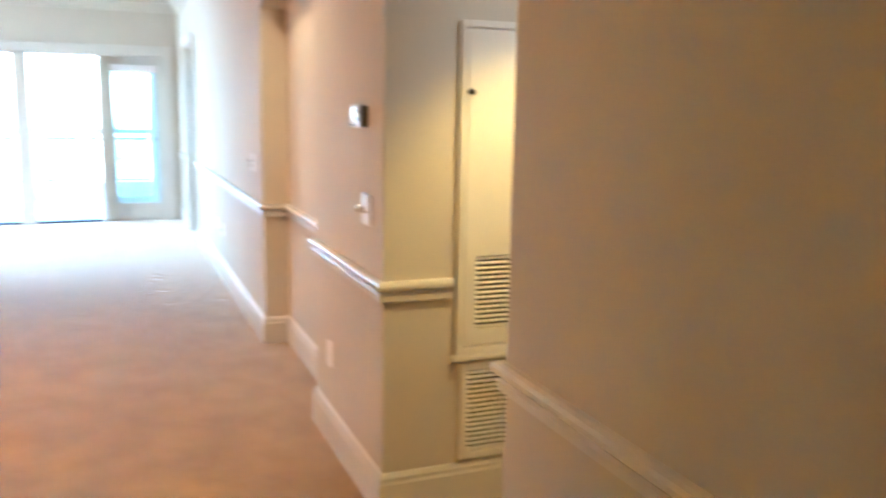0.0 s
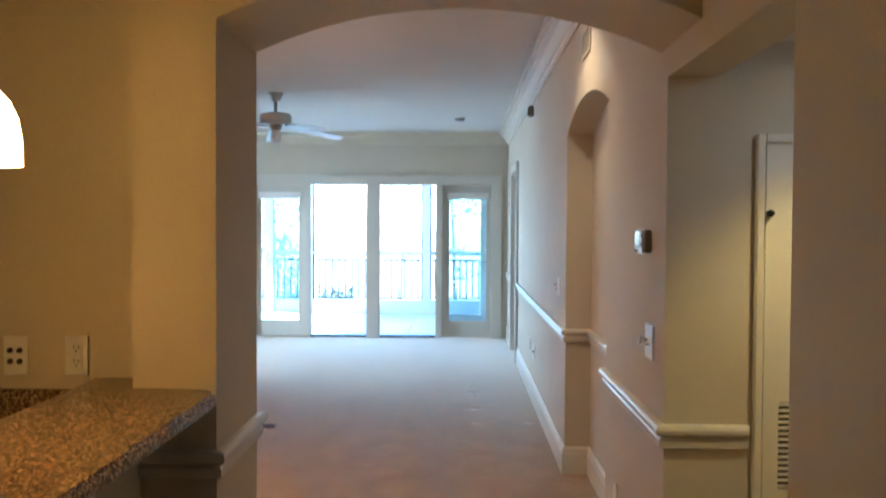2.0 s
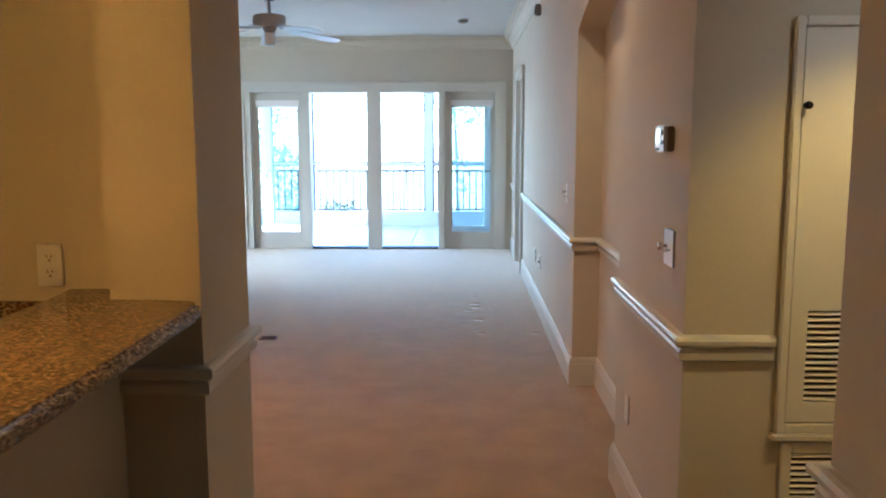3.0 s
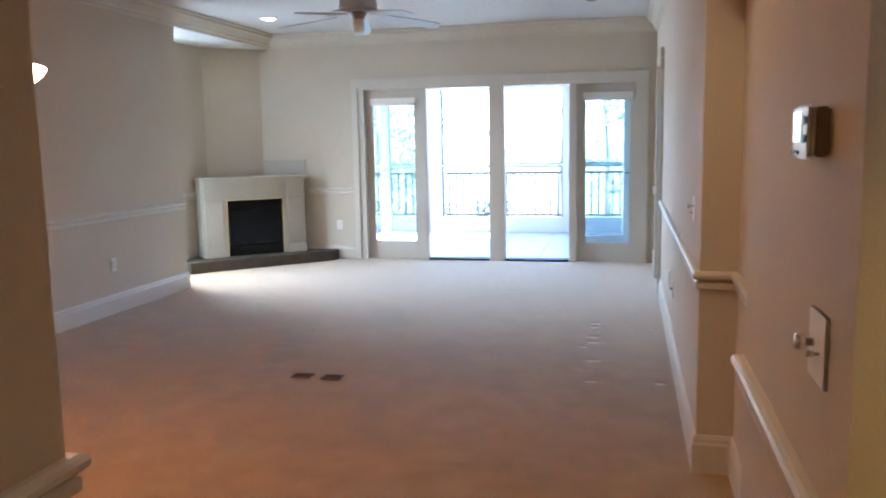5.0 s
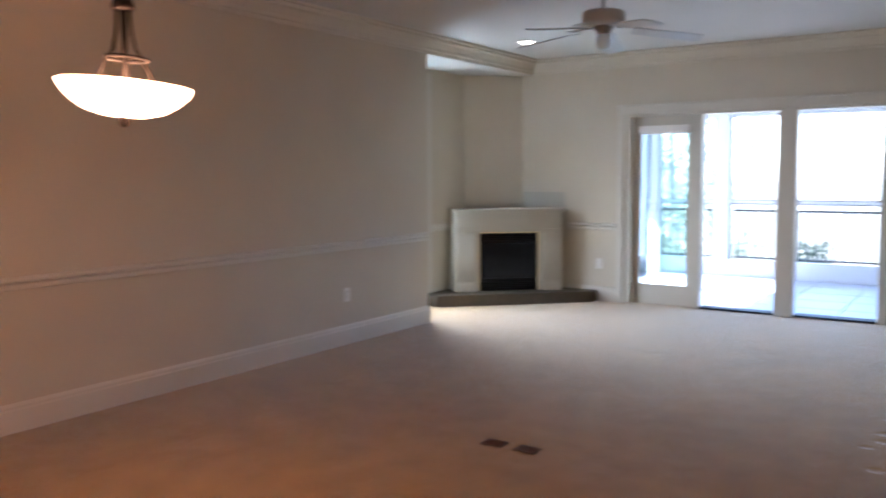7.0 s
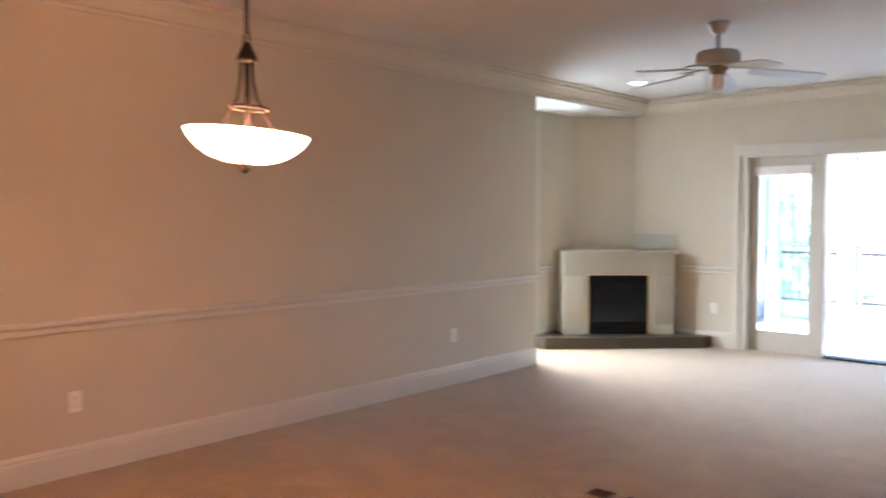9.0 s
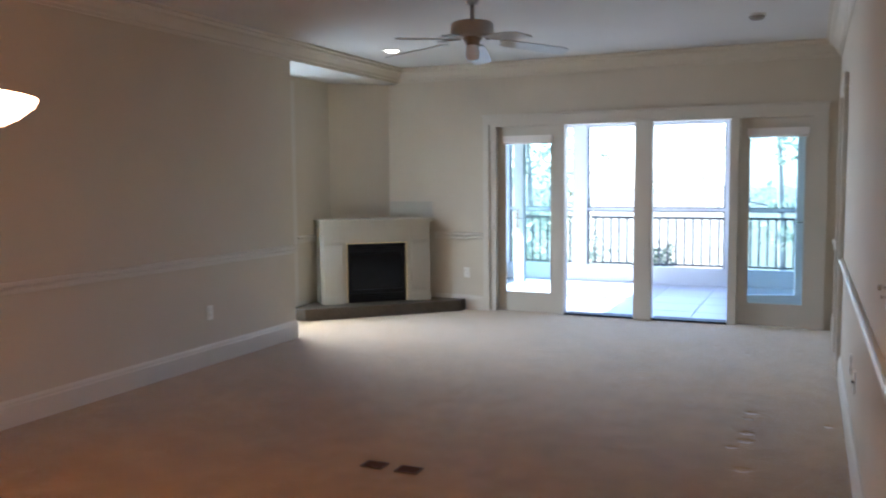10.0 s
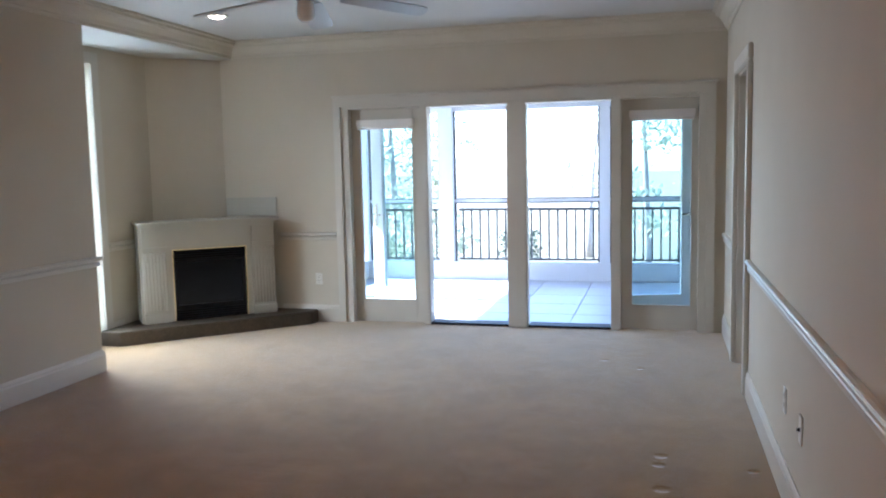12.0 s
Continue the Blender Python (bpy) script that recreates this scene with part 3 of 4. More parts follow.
# ---- fireplace across the corner ----
def fireplace():
    ang = math.atan2(0.669, 0.743)
    f = thing("fireplace", "white corner fireplace with reeded pilasters and a black gas insert", "fireplace", pose(-3.675, 9.805, 0.122, 0, 0, math.degrees(ang)))
    # local frame: x along the face, y into the corner, z up from the hearth
    hw, fw = 0.60, 0.33
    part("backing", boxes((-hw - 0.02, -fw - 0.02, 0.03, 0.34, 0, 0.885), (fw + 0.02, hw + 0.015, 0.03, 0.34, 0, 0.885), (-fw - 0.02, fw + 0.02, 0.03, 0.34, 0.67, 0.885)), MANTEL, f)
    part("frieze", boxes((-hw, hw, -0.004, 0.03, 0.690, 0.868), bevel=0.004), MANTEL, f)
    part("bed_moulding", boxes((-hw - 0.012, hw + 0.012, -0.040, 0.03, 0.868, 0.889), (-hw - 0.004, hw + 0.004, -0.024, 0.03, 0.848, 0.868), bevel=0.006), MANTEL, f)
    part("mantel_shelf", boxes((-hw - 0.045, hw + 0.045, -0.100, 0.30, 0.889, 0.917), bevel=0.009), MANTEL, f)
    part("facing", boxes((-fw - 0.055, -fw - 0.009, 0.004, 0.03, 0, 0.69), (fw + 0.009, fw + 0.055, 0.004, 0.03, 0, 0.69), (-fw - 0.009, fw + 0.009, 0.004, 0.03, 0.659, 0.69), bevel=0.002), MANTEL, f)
    for s in (-1, 1):
        x0, x1 = sorted((s * (fw + 0.055), s * hw))
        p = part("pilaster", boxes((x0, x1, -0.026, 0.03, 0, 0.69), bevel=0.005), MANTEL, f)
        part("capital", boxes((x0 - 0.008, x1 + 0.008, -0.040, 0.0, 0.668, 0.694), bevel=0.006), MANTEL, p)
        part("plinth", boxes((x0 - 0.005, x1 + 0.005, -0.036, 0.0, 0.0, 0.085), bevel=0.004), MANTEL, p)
        step = (x1 - x0 - 0.04) / 6
        for k in range(7):
            xx = x0 + 0.02 + k * step
            bm = bmesh.new()
            tube(bm, [(xx, -0.024, 0.11), (xx, -0.024, 0.645)], 0.0095, 8)
            part("reed", bm, MANTEL, p)
        block = part("frieze_block", boxes((x0, x1, -0.024, 0.0, 0.694, 0.848), bevel=0.005), MANTEL, f)
        part("block_panel", boxes((x0 + 0.03, x1 - 0.03, -0.030, -0.02, 0.720, 0.822), bevel=0.004), MANTEL, block)
    part("brass_trim", boxes((-fw - 0.009, -fw, -0.001, 0.03, 0, 0.659), (fw, fw + 0.009, -0.001, 0.03, 0, 0.659), (-fw, fw, -0.001, 0.03, 0.65, 0.659)), BRASS, f, "thin brass edge round the insert")
    insert = part("gas_insert", boxes((-fw, fw, 0.035, 0.30, 0.0, 0.65)), BLACK, f, "black gas fire insert")
    part("fire_glass", boxes((-fw + 0.03, fw - 0.03, 0.026, 0.036, 0.14, 0.535)), DARKGLASS, insert)
    part("glass_surround", boxes((-fw + 0.012, -fw + 0.03, 0.012, 0.036, 0.13, 0.545), (fw - 0.03, fw - 0.012, 0.012, 0.036, 0.13, 0.545), (-fw + 0.03, fw - 0.03, 0.012, 0.036, 0.535, 0.55), (-fw + 0.03, fw - 0.03, 0.012, 0.036, 0.125, 0.14)), BLACK, insert)
    for z0, n in ((0.55, 5), (0.015, 5)):
        for k in range(n):
            bm = boxes((-fw + 0.012, fw - 0.012, 0.006, 0.036, -0.0035, 0.0035))
            bmesh.ops.rotate(bm, verts=bm.verts, cent=(0, 0.02, 0), matrix=Matrix.Rotation(radians(-24), 3, "X"))
            bmesh.ops.translate(bm, verts=bm.verts, vec=(0, 0, z0 + k * 0.0205))
            part("louvre", bm, BLACK, insert)
    # low board against the far wall over the shelf
    up = thing("mantel_board", "white painted board standing on the mantel shelf against the wall", "board")
    part("board", boxes((-3.81, -3.268, YF - 0.022, YF - 0.002, 1.04, 1.218), bevel=0.004), MANTEL, up)
    # hearth
    h = thing("hearth", "low dark slate hearth set across the corner", "hearth")
    bm = bmesh.new()
    outline = [(-4.115, 9.03), (-2.865, 10.245), (-2.865, YF - 0.003), (-3.80, YF - 0.003), (AX + 0.003, 9.93), (AX + 0.003, 9.03)]
    lo = [bm.verts.new((*p, 0.0)) for p in outline]
    hi = [bm.verts.new((*p, 0.122)) for p in outline]
    bm.faces.new(lo[::-1]), bm.faces.new(hi)
    for i in range(6):
        j = (i + 1) % 6
        bm.faces.new((lo[i], lo[j], hi[j], hi[i]))
    bmesh.ops.bevel(bm, geom=[e for e in bm.edges if all(v.co.z > 0.1 for v in e.verts)], offset=0.008, segments=2, affect="EDGES")
    part("hearth_slab", bm, HEARTH, h)


fireplace()


# ---- lamps and the fan ----
def ceiling_fan():
    f = thing("ceiling_fan", "white five-blade ceiling fan with a small frosted light", "ceiling fan", pose(-1.465, 7.16, H))
    part("canopy", lathe([(0, 0), (0.072, 0), (0.070, -0.012), (0.058, -0.030), (0.046, -0.060), (0.040, -0.074), (0, -0.078)]), FANWHITE, f)
    part("downrod", lathe([(0, -0.07), (0.014, -0.07), (0.014, -0.165), (0.028, -0.172), (0.030, -0.186), (0, -0.188)], 16), FANWHITE, f)
    part("motor_housing", lathe([(0, -0.178), (0.075, -0.180), (0.128, -0.190), (0.145, -0.205), (0.148, -0.262), (0.140, -0.280), (0.115, -0.290), (0, -0.292)], 40), FANWHITE, f)
    part("switch_cup", lathe([(0, -0.290), (0.068, -0.291), (0.066, -0.302), (0.050, -0.330), (0.046, -0.345), (0, -0.347)], 28), SHADEDGREY, f)
    part("light_shade", lathe([(0.030, -0.340), (0.042, -0.350), (0.050, -0.400), (0.046, -0.435), (0.030, -0.452), (0, -0.456)], 24), FROST, f, "frosted glass shade")
    for a in (177, 249, 321, 33, 105):
        m = pose(0, 0, -0.300, 0, 0, a)
        bm = bmesh.new()
        rows = ((0.20, 0.052), (0.24, 0.060), (0.40, 0.066), (0.58, 0.070), (0.635, 0.068), (0.660, 0.058), (0.675, 0.030))
        top, low = [], []
        for x, w in rows:
            for side in (-1, 1):
                top.append(bm.verts.new((x, side * w, 0.003)))
                low.append(bm.verts.new((x, side * w, -0.003)))
        for k in range(len(rows) - 1):
            i = 2 * k
            bm.faces.new((top[i], top[i + 2], top[i + 3], top[i + 1]))
            bm.faces.new((low[i + 1], low[i + 3], low[i + 2], low[i]))
            bm.faces.new((top[i + 2], top[i], low[i], low[i + 2]))
            bm.faces.new((top[i + 1], top[i + 3], low[i + 3], low[i + 1]))
        bm.faces.new((top[0], top[1], low[1], low[0]))
        bm.faces.new((top[-1], top[-2], low[-2], low[-1]))
        bmesh.ops.rotate(bm, verts=bm.verts, matrix=Matrix.Rotation(radians(6.5), 3, "Y") @ Matrix.Rotation(radians(-10), 3, "X"))
        blade = part("blade", bm, FANWHITE, f, "", m)
        iron = boxes((0.09, 0.22, -0.016, 0.016, -0.004, 0.004), (0.20, 0.26, -0.040, 0.040, -0.008, -0.003), bevel=0.002)
        part("blade_iron", iron, FANWHITE, blade)


def bowl_pendant():
    p = thing("pendant_lamp", "lit white glass bowl pendant hung from bronze rods, slightly tilted", "pendant lamp", pose(-1.922, 3.732, 0))
    z = 1.79
    tilt = Matrix.Translation((0, 0, z)) @ Matrix.Rotation(radians(4.5), 4, Vector((-0.82, 0.57, 0)))
    bm = bmesh.new()
    tube(bm, [(0, 0, H - 0.02), (0, 0, z + 0.37)], 0.010, 10)
    part("stem", bm, BRONZE, p)
    part("canopy", lathe([(0, H), (0.062, H), (0.060, H - 0.014), (0.030, H - 0.032), (0, H - 0.034)], 28), BRONZE, p)
    link = bmesh.new()
    pts = [(0.017 * math.cos(a), 0, z + 0.352 + 0.03 * math.sin(a)) for a in [2 * math.pi * k / 16 for k in range(17)]]
    tube(link, pts, 0.005, 8)
    part("chain_link", link, BRONZE, p)
    part("cap", lathe([(0, z + 0.335), (0.014, z + 0.333), (0.022, z + 0.312), (0.038, z + 0.280), (0.042, z + 0.262), (0.036, z + 0.255), (0, z + 0.254)], 28), BRONZE, p)
    for k in range(3):
        a = radians(20 + 120 * k)
        c, s = math.cos(a), math.sin(a)
        bm = bmesh.new()
        tube(bm, [(0.026 * c, 0.026 * s, z + 0.26), (0.030 * c, 0.030 * s, z + 0.18), (0.044 * c, 0.044 * s, z + 0.11), (0.068 * c, 0.068 * s, z + 0.075), (0.115 * c, 0.115 * s, z - 0.010)], 0.006, 8)
        part("rod", bm, BRONZE, p)
    bm = bmesh.new()
    tube(bm, [(0, 0, z + 0.26), (0, 0, z - 0.05)], 0.011, 10)
    part("centre_rod", bm, BRONZE, p)
    part("ring", lathe([(0.066, 0.080), (0.078, 0.084), (0.082, 0.078), (0.076, 0.070), (0.066, 0.074), (0.066, 0.080)], 36), BRONZE, p, "", tilt)
    part("bowl", lathe([(0.238, -0.020), (0.242, -0.023), (0.227, -0.052), (0.188, -0.090), (0.140, -0.120), (0.080, -0.137), (0, -0.142), (0, -0.136), (0.080, -0.131), (0.138, -0.114), (0.182, -0.085), (0.220, -0.049), (0.234, -0.022), (0.238, -0.020)], 48), BOWL, p, "glowing white glass bowl", tilt)
    part("finial", lathe([(0, -0.138), (0.020, -0.142), (0.016, -0.150), (0.021, -0.162), (0.012, -0.176), (0, -0.181)], 20), BRONZE, p, "", tilt)


def recessed_light(x, y, z, label):
    r = thing("recessed_light", label, "ceiling light", pose(x, y, z), "recessed lights")
    part("trim_ring", lathe([(0.060, -0.001), (0.092, -0.001), (0.094, -0.008), (0.086, -0.012), (0.064, -0.006), (0.060, -0.001)], 32), PLASTIC, r)
    part("lens", lathe([(0, -0.022), (0.030, -0.020), (0.055, -0.010), (0.062, -0.003), (0, -0.002)], 32), BULB, r, "lit warm-white lens")


def kitchen_pendant():
    k = thing("kitchen_pendant", "lit amber glass pendant over the kitchen bar", "pendant lamp", pose(-0.63, 1.0, 0))
    part("shade", lathe([(0.071, 1.592), (0.070, 1.640), (0.064, 1.680), (0.050, 1.712), (0.030, 1.735), (0.016, 1.742), (0.016, 1.738), (0.046, 1.708), (0.060, 1.676), (0.066, 1.640), (0.068, 1.592), (0.071, 1.592)], 32), AMBER, k, "glowing amber glass shade")
    part("socket", lathe([(0, 1.735), (0.020, 1.736), (0.020, 1.78), (0.010, 1.795), (0, 1.796)], 18), BRONZE, k)
    bm = bmesh.new()
    tube(bm, [(0, 0, 1.79), (0, 0, H - 0.02)], 0.003, 6)
    part("cord", bm, DARK, k)
    part("canopy", lathe([(0, H), (0.055, H), (0.053, H - 0.012), (0, H - 0.026)], 24), BRONZE, k)


ceiling_fan()
bowl_pendant()
recessed_light(-3.08, 9.08, H, "lit recessed ceiling light with a white ring near the fireplace")
recessed_light(0.55, 3.55, H, "lit recessed ceiling light washing the arched niche")
recessed_light(1.42, 1.50, 2.05, "lit recessed light in the closet recess ceiling")
# fitting added for the unseen hall fill light
recessed_light(0.2, -1.8, H, "unseen recessed light added in the hall ceiling")
kitchen_pendant()


# ---- closet door and grilles in the recess ----
def slat_rows(parent, name, mat, x0, x1, z0, z1, count, y, tip=35):
    step = (z1 - z0) / count
    bm = boxes((x0, x1, -0.0055, 0.0055, -0.002, 0.002))
    bmesh.ops.rotate(bm, verts=bm.verts, matrix=Matrix.Rotation(radians(tip), 3, "X"))
    me = mesh_of(name, bm, mat)
    for k in range(count):
        ob = new(name, me)
        ob.location = (0, y, z0 + step * (k + 0.5))
        ob.parent = parent


def closet_door():
    y = TH
    d = tagged(new("door_3"), "narrow cream utility closet door with a louvred vent", "door", "", "structure")
    x0, x1, z0, z1 = 1.168, 1.64, 0.585, 1.768
    part("casing", boxes((x0, x0 + 0.026, y - 0.024, y, z0, z1), (x1 - 0.026, x1, y - 0.024, y, z0, z1), (x0 + 0.026, x1 - 0.026, y - 0.024, y, z1 - 0.026, z1), (x0 + 0.026, x1 - 0.026, y - 0.024, y, z0, z0 + 0.03), bevel=0.004), CABINET, d)
    part("sill_trim", boxes((x0 - 0.012, x1 + 0.012, y - 0.030, y, z0 - 0.022, z0), bevel=0.005), CABINET, d)
    gx0, gx1, gz0, gz1 = 1.246, 1.56, 0.678, 0.948
    i0, i1, j0, j1 = x0 + 0.030, x1 - 0.030, z0 + 0.034, z1 - 0.030
    leaf = part("leaf", boxes((i0, gx0, y - 0.017, y - 0.002, j0, j1), (gx1, i1, y - 0.017, y - 0.002, j0, j1), (gx0, gx1, y - 0.017, y - 0.002, j0, gz0), (gx0, gx1, y - 0.017, y - 0.002, gz1, j1)), CABINET, d)
    # thin dark sheet in place of the shade behind the slats
    part("vent_shade_sheet", boxes((gx0, gx1, y - 0.004, y - 0.002, gz0, gz1)), SLOTSHADE, leaf)
    slat_rows(leaf, "slat", CABINET, gx0, gx1, gz0, gz1, 15, y - 0.011)
    part("door_handle", lathe([(0, 0), (0.008, 0), (0.006, 0.010), (0.011, 0.018), (0.010, 0.026), (0, 0.029)], 16), BRONZE, leaf, "small dark knob", pose(1.206, y - 0.017, 1.527, 90, 0, 0))
    g = thing("return_grille", "cream louvred return-air grille below the closet door", "air vent")
    a0, a1, b0, b1 = 1.192, 1.62, 0.18, 0.553
    part("grille_frame", boxes((a0, a0 + 0.03, y - 0.018, y - 0.001, b0, b1), (a1 - 0.03, a1, y - 0.018, y - 0.001, b0, b1), (a0 + 0.03, a1 - 0.03, y - 0.018, y - 0.001, b1 - 0.03, b1), (a0 + 0.03, a1 - 0.03, y - 0.018, y - 0.001, b0, b0 + 0.03), bevel=0.003), CABINET, g)
    # same dark sheet: shade behind the grille slats, put in as colour
    part("backing", boxes((a0 + 0.03, a1 - 0.03, y - 0.004, y - 0.001, b0 + 0.03, b1 - 0.03)), SLOTSHADE, g)
    slat_rows(g, "slat", CABINET, a0 + 0.03, a1 - 0.03, b0 + 0.03, b1 - 0.03, 17, y - 0.011)


closet_door()


# ---- plates, thermostat, sensors ----
def on_wall(x, y, z, face):
    """A pose on a wall: local x along it, local z up, local -y out of it."""
    return pose(x, y, z, 0, 0, {"east": -90, "west": 90, "north": 0, "south": 180}[face])


def plate_body(w, h):
    return boxes((-w / 2, w / 2, -0.006, 0, -h / 2, h / 2), bevel=0.003)


def outlet(m, group="wall outlets", label="white duplex outlet plate"):
    o = thing("wall_outlet", label, "outlet", m, group)
    part("plate", plate_body(0.072, 0.116), PLASTIC, o)
    for s in (-1, 1):
        r = part("receptacle", boxes((-0.017, 0.017, -0.008, -0.004, s * 0.021 - 0.014, s * 0.021 + 0.014), bevel=0.002), PLASTIC, o)
        for xx in (-0.007, 0.006):
            part("slot", boxes((xx - 0.001, xx + 0.0015, -0.0086, -0.0075, s * 0.021, s * 0.021 + 0.009)), DARK, r)
        part("earth_hole", boxes((-0.0025, 0.0025, -0.0086, -0.0075, s * 0.021 - 0.010, s * 0.021 - 0.005)), DARK, r)
    return o


def jack_plate(m, jacks, label):
    o = thing("jack_plate", label, "socket", m, "wall plates")
    part("plate", plate_body(0.072, 0.116), PLASTIC, o)
    for x, z in jacks:
        part("jack", lathe([(0, 0), (0.008, 0), (0.008, 0.006), (0.005, 0.008), (0.005, 0.012), (0, 0.012)], 14), DARK, o, "", pose(x, -0.006, z, 90, 0, 0))
    return o


def knob_plate(m, w, knobs, label):
    o = thing("dimmer_switch", label, "light switch", m, "dimmer switches")
    part("plate", plate_body(w, 0.116), PLASTIC, o)
    for x, z, r, depth in knobs:
        k = part("knob", lathe([(0, 0), (r * 0.5, 0), (r * 0.5, depth * 0.45), (r, depth * 0.5), (r, depth), (r * 0.8, depth * 1.05), (0, depth * 1.05)], 20), CHROME, o, "nickel dimmer knob", pose(x, -0.006, z, 90, 0, 0))
    return o


def thermostat():
    t = thing("thermostat", "white digital thermostat with a grey display", "thermostat", on_wall(XR, 2.268, 1.436, "east"))
    # the box colour includes the shade on its side
    part("back_box", boxes((-0.054, 0.054, -0.022, 0, -0.038, 0.038), bevel=0.004), SHADEDGREY, t, "beige-grey wall box, its side shade put into the colour")
    face = part("front_cover", boxes((-0.059, 0.059, -0.033, -0.022, -0.0425, 0.0425), bevel=0.010), PLASTIC, t)
    part("display", boxes((-0.048, 0.012, -0.0345, -0.032, -0.016, 0.032)), LCD, face, "grey liquid-crystal display")
    for x, z in ((0.036, 0.018), (0.036, -0.010)):
        part("button", boxes((x - 0.014, x + 0.014, -0.037, -0.033, z - 0.007, z + 0.007), bevel=0.002), DARK, face)
    for x in (-0.036, -0.012):
        part("button", boxes((x - 0.009, x + 0.009, -0.037, -0.033, -0.036, -0.028), bevel=0.0015), DARK, face)


outlet(on_wall(XL, 3.83, 0.41, "west"), label="white duplex outlet plate above the baseboard")
outlet(on_wall(XL, 7.05, 0.42, "west"), label="white duplex outlet plate above the baseboard")
outlet(on_wall(-2.85, YF, 0.42, "north"), label="white duplex outlet plate beside the fireplace")
outlet(on_wall(XR, 6.84, 0.43, "east"), label="white duplex outlet plate on the beige wall")
jack_plate(on_wall(XR, 6.42, 0.43, "east"), [(0, 0)], "white wall plate with one dark cable jack")
jack_plate(on_wall(XR, 2.78, 0.40, "east"), [], "blank white wall plate low on the wall")
outlet(on_wall(-0.846, 1.84, 1.102, "north"), label="ivory duplex outlet plate over the bar")
jack_plate(on_wall(-1.026, 1.84, 1.100, "north"), [(-0.014, 0.016), (0.014, 0.016), (-0.014, -0.016), (0.014, -0.016)], "ivory wall plate with four cable jacks")
knob_plate(on_wall(XR, 2.22, 1.103, "east"), 0.116, [(-0.024, 0.002, 0.013, 0.026), (0.022, -0.006, 0.005, 0.018)], "white double dimmer plate with a round nickel knob")
knob_plate(on_wall(XR, 4.74, 1.105, "east"), 0.072, [(0, 0.012, 0.009, 0.024), (0, -0.018, 0.005, 0.016)], "white dimmer plate beside the niche")
thermostat()


def small_fixtures():
    s = thing("motion_sensor", "small grey motion sensor under the crown moulding", "sensor", on_wall(XR, 6.67, 2.49, "east"))
    part("sensor_body", boxes((-0.03, 0.03, -0.05, 0, -0.045, 0.045), bevel=0.008), SHADEDGREY, s)
    part("sensor_window", boxes((-0.02, 0.02, -0.053, -0.048, -0.035, 0.005), bevel=0.002), DARK, s)
    d = thing("smoke_detector", "grey round smoke detector on the ceiling", "smoke detector", pose(0.255, 8.80, H))
    part("base", lathe([(0, 0), (0.066, 0), (0.066, -0.012), (0, -0.012)], 28), PLASTIC, d)
    part("sensor_cap", lathe([(0, -0.012), (0.060, -0.012), (0.056, -0.030), (0.040, -0.042), (0, -0.044)], 28), SHADEDGREY, d)
    v = thing("wall_vent", "white louvred supply vent high on the wall", "air vent", on_wall(XR, 3.66, 2.42, "east"))
    part("vent_frame", boxes((-0.13, 0.13, -0.010, 0, 0.055, 0.075), (-0.13, 0.13, -0.010, 0, -0.075, -0.055), (-0.13, -0.11, -0.010, 0, -0.055, 0.055), (0.11, 0.13, -0.010, 0, -0.055, 0.055), bevel=0.002), WALL, v)
    part("backing", boxes((-0.11, 0.11, -0.003, 0, -0.055, 0.055)), SHADEDGREY, v)
    slat_rows(v, "slat", WALL, -0.11, 0.11, -0.055, 0.055, 6, -0.006)
    for x, label in ((-1.345, "brown floor outlet cover set flush in the carpet"), (-1.15, "brown floor outlet cover set flush in the carpet")):
        b = thing("floor_outlet", label, "floor outlet", pose(x, 5.485, 0), "floor outlets")
        part("cover_plate", boxes((-0.052, 0.052, -0.038, 0.038, 0, 0.006), bevel=0.002), OUTLETBROWN, b)
        part("rim", boxes((-0.063, 0.063, -0.049, -0.039, 0, 0.007), (-0.063, 0.063, 0.039, 0.049, 0, 0.007), (-0.063, -0.053, -0.039, 0.039, 0, 0.007), (0.053, 0.063, -0.039, 0.039, 0, 0.007), bevel=0.002), RIMBROWN, b)


small_fixtures()


# ---- kitchen bar ----
def kitchen_bar():
    b = thing("kitchen_bar", "raised breakfast bar with a speckled brown granite top", "counter")
    part("knee_wall", boxes((-0.72, -0.60, -1.4, ARCH_F - 0.001, 0, 1.0)), WALL, b, "beige painted knee wall")
    bm = bmesh.new()
    outline = [(-0.775, -1.4), (-0.375, -1.4), (-0.375, 1.615), (-0.388, 1.652), (-0.415, 1.677), (-0.621, 1.677), (-0.621, 1.838), (-0.80, 1.838), (-0.775, 1.66)]
    lo = [bm.verts.new((*p, 1.0)) for p in outline]
    hi = [bm.verts.new((*p, 1.04)) for p in outline]
    bm.faces.new(lo[::-1]), bm.faces.new(hi)
    for i in range(len(outline)):
        j = (i + 1) % len(outline)
        bm.faces.new((lo[i], lo[j], hi[j], hi[i]))
    bmesh.ops.bevel(bm, geom=[e for e in bm.edges if abs(e.verts[0].co.z - e.verts[1].co.z) < 1e-4], offset=0.010, segments=3, affect="EDGES")
    part("bar_top", bm, GRANITE, b, "polished speckled brown granite top")
    k = thing("kitchen_counter", "lower kitchen counter with granite top and splashback", "counter")
    part("cabinet_body", boxes((-2.6, -0.95, 1.26, 1.838, 0.0, 0.875)), CABINET, k)
    part("counter_top", boxes((-2.6, -0.73, 1.22, 1.838, 0.875, 0.91), bevel=0.006), GRANITE, k)
    part("splashback", boxes((-2.6, -0.802, 1.815, 1.838, 0.91, 1.005), bevel=0.003), GRANITE, k)


kitchen_bar()


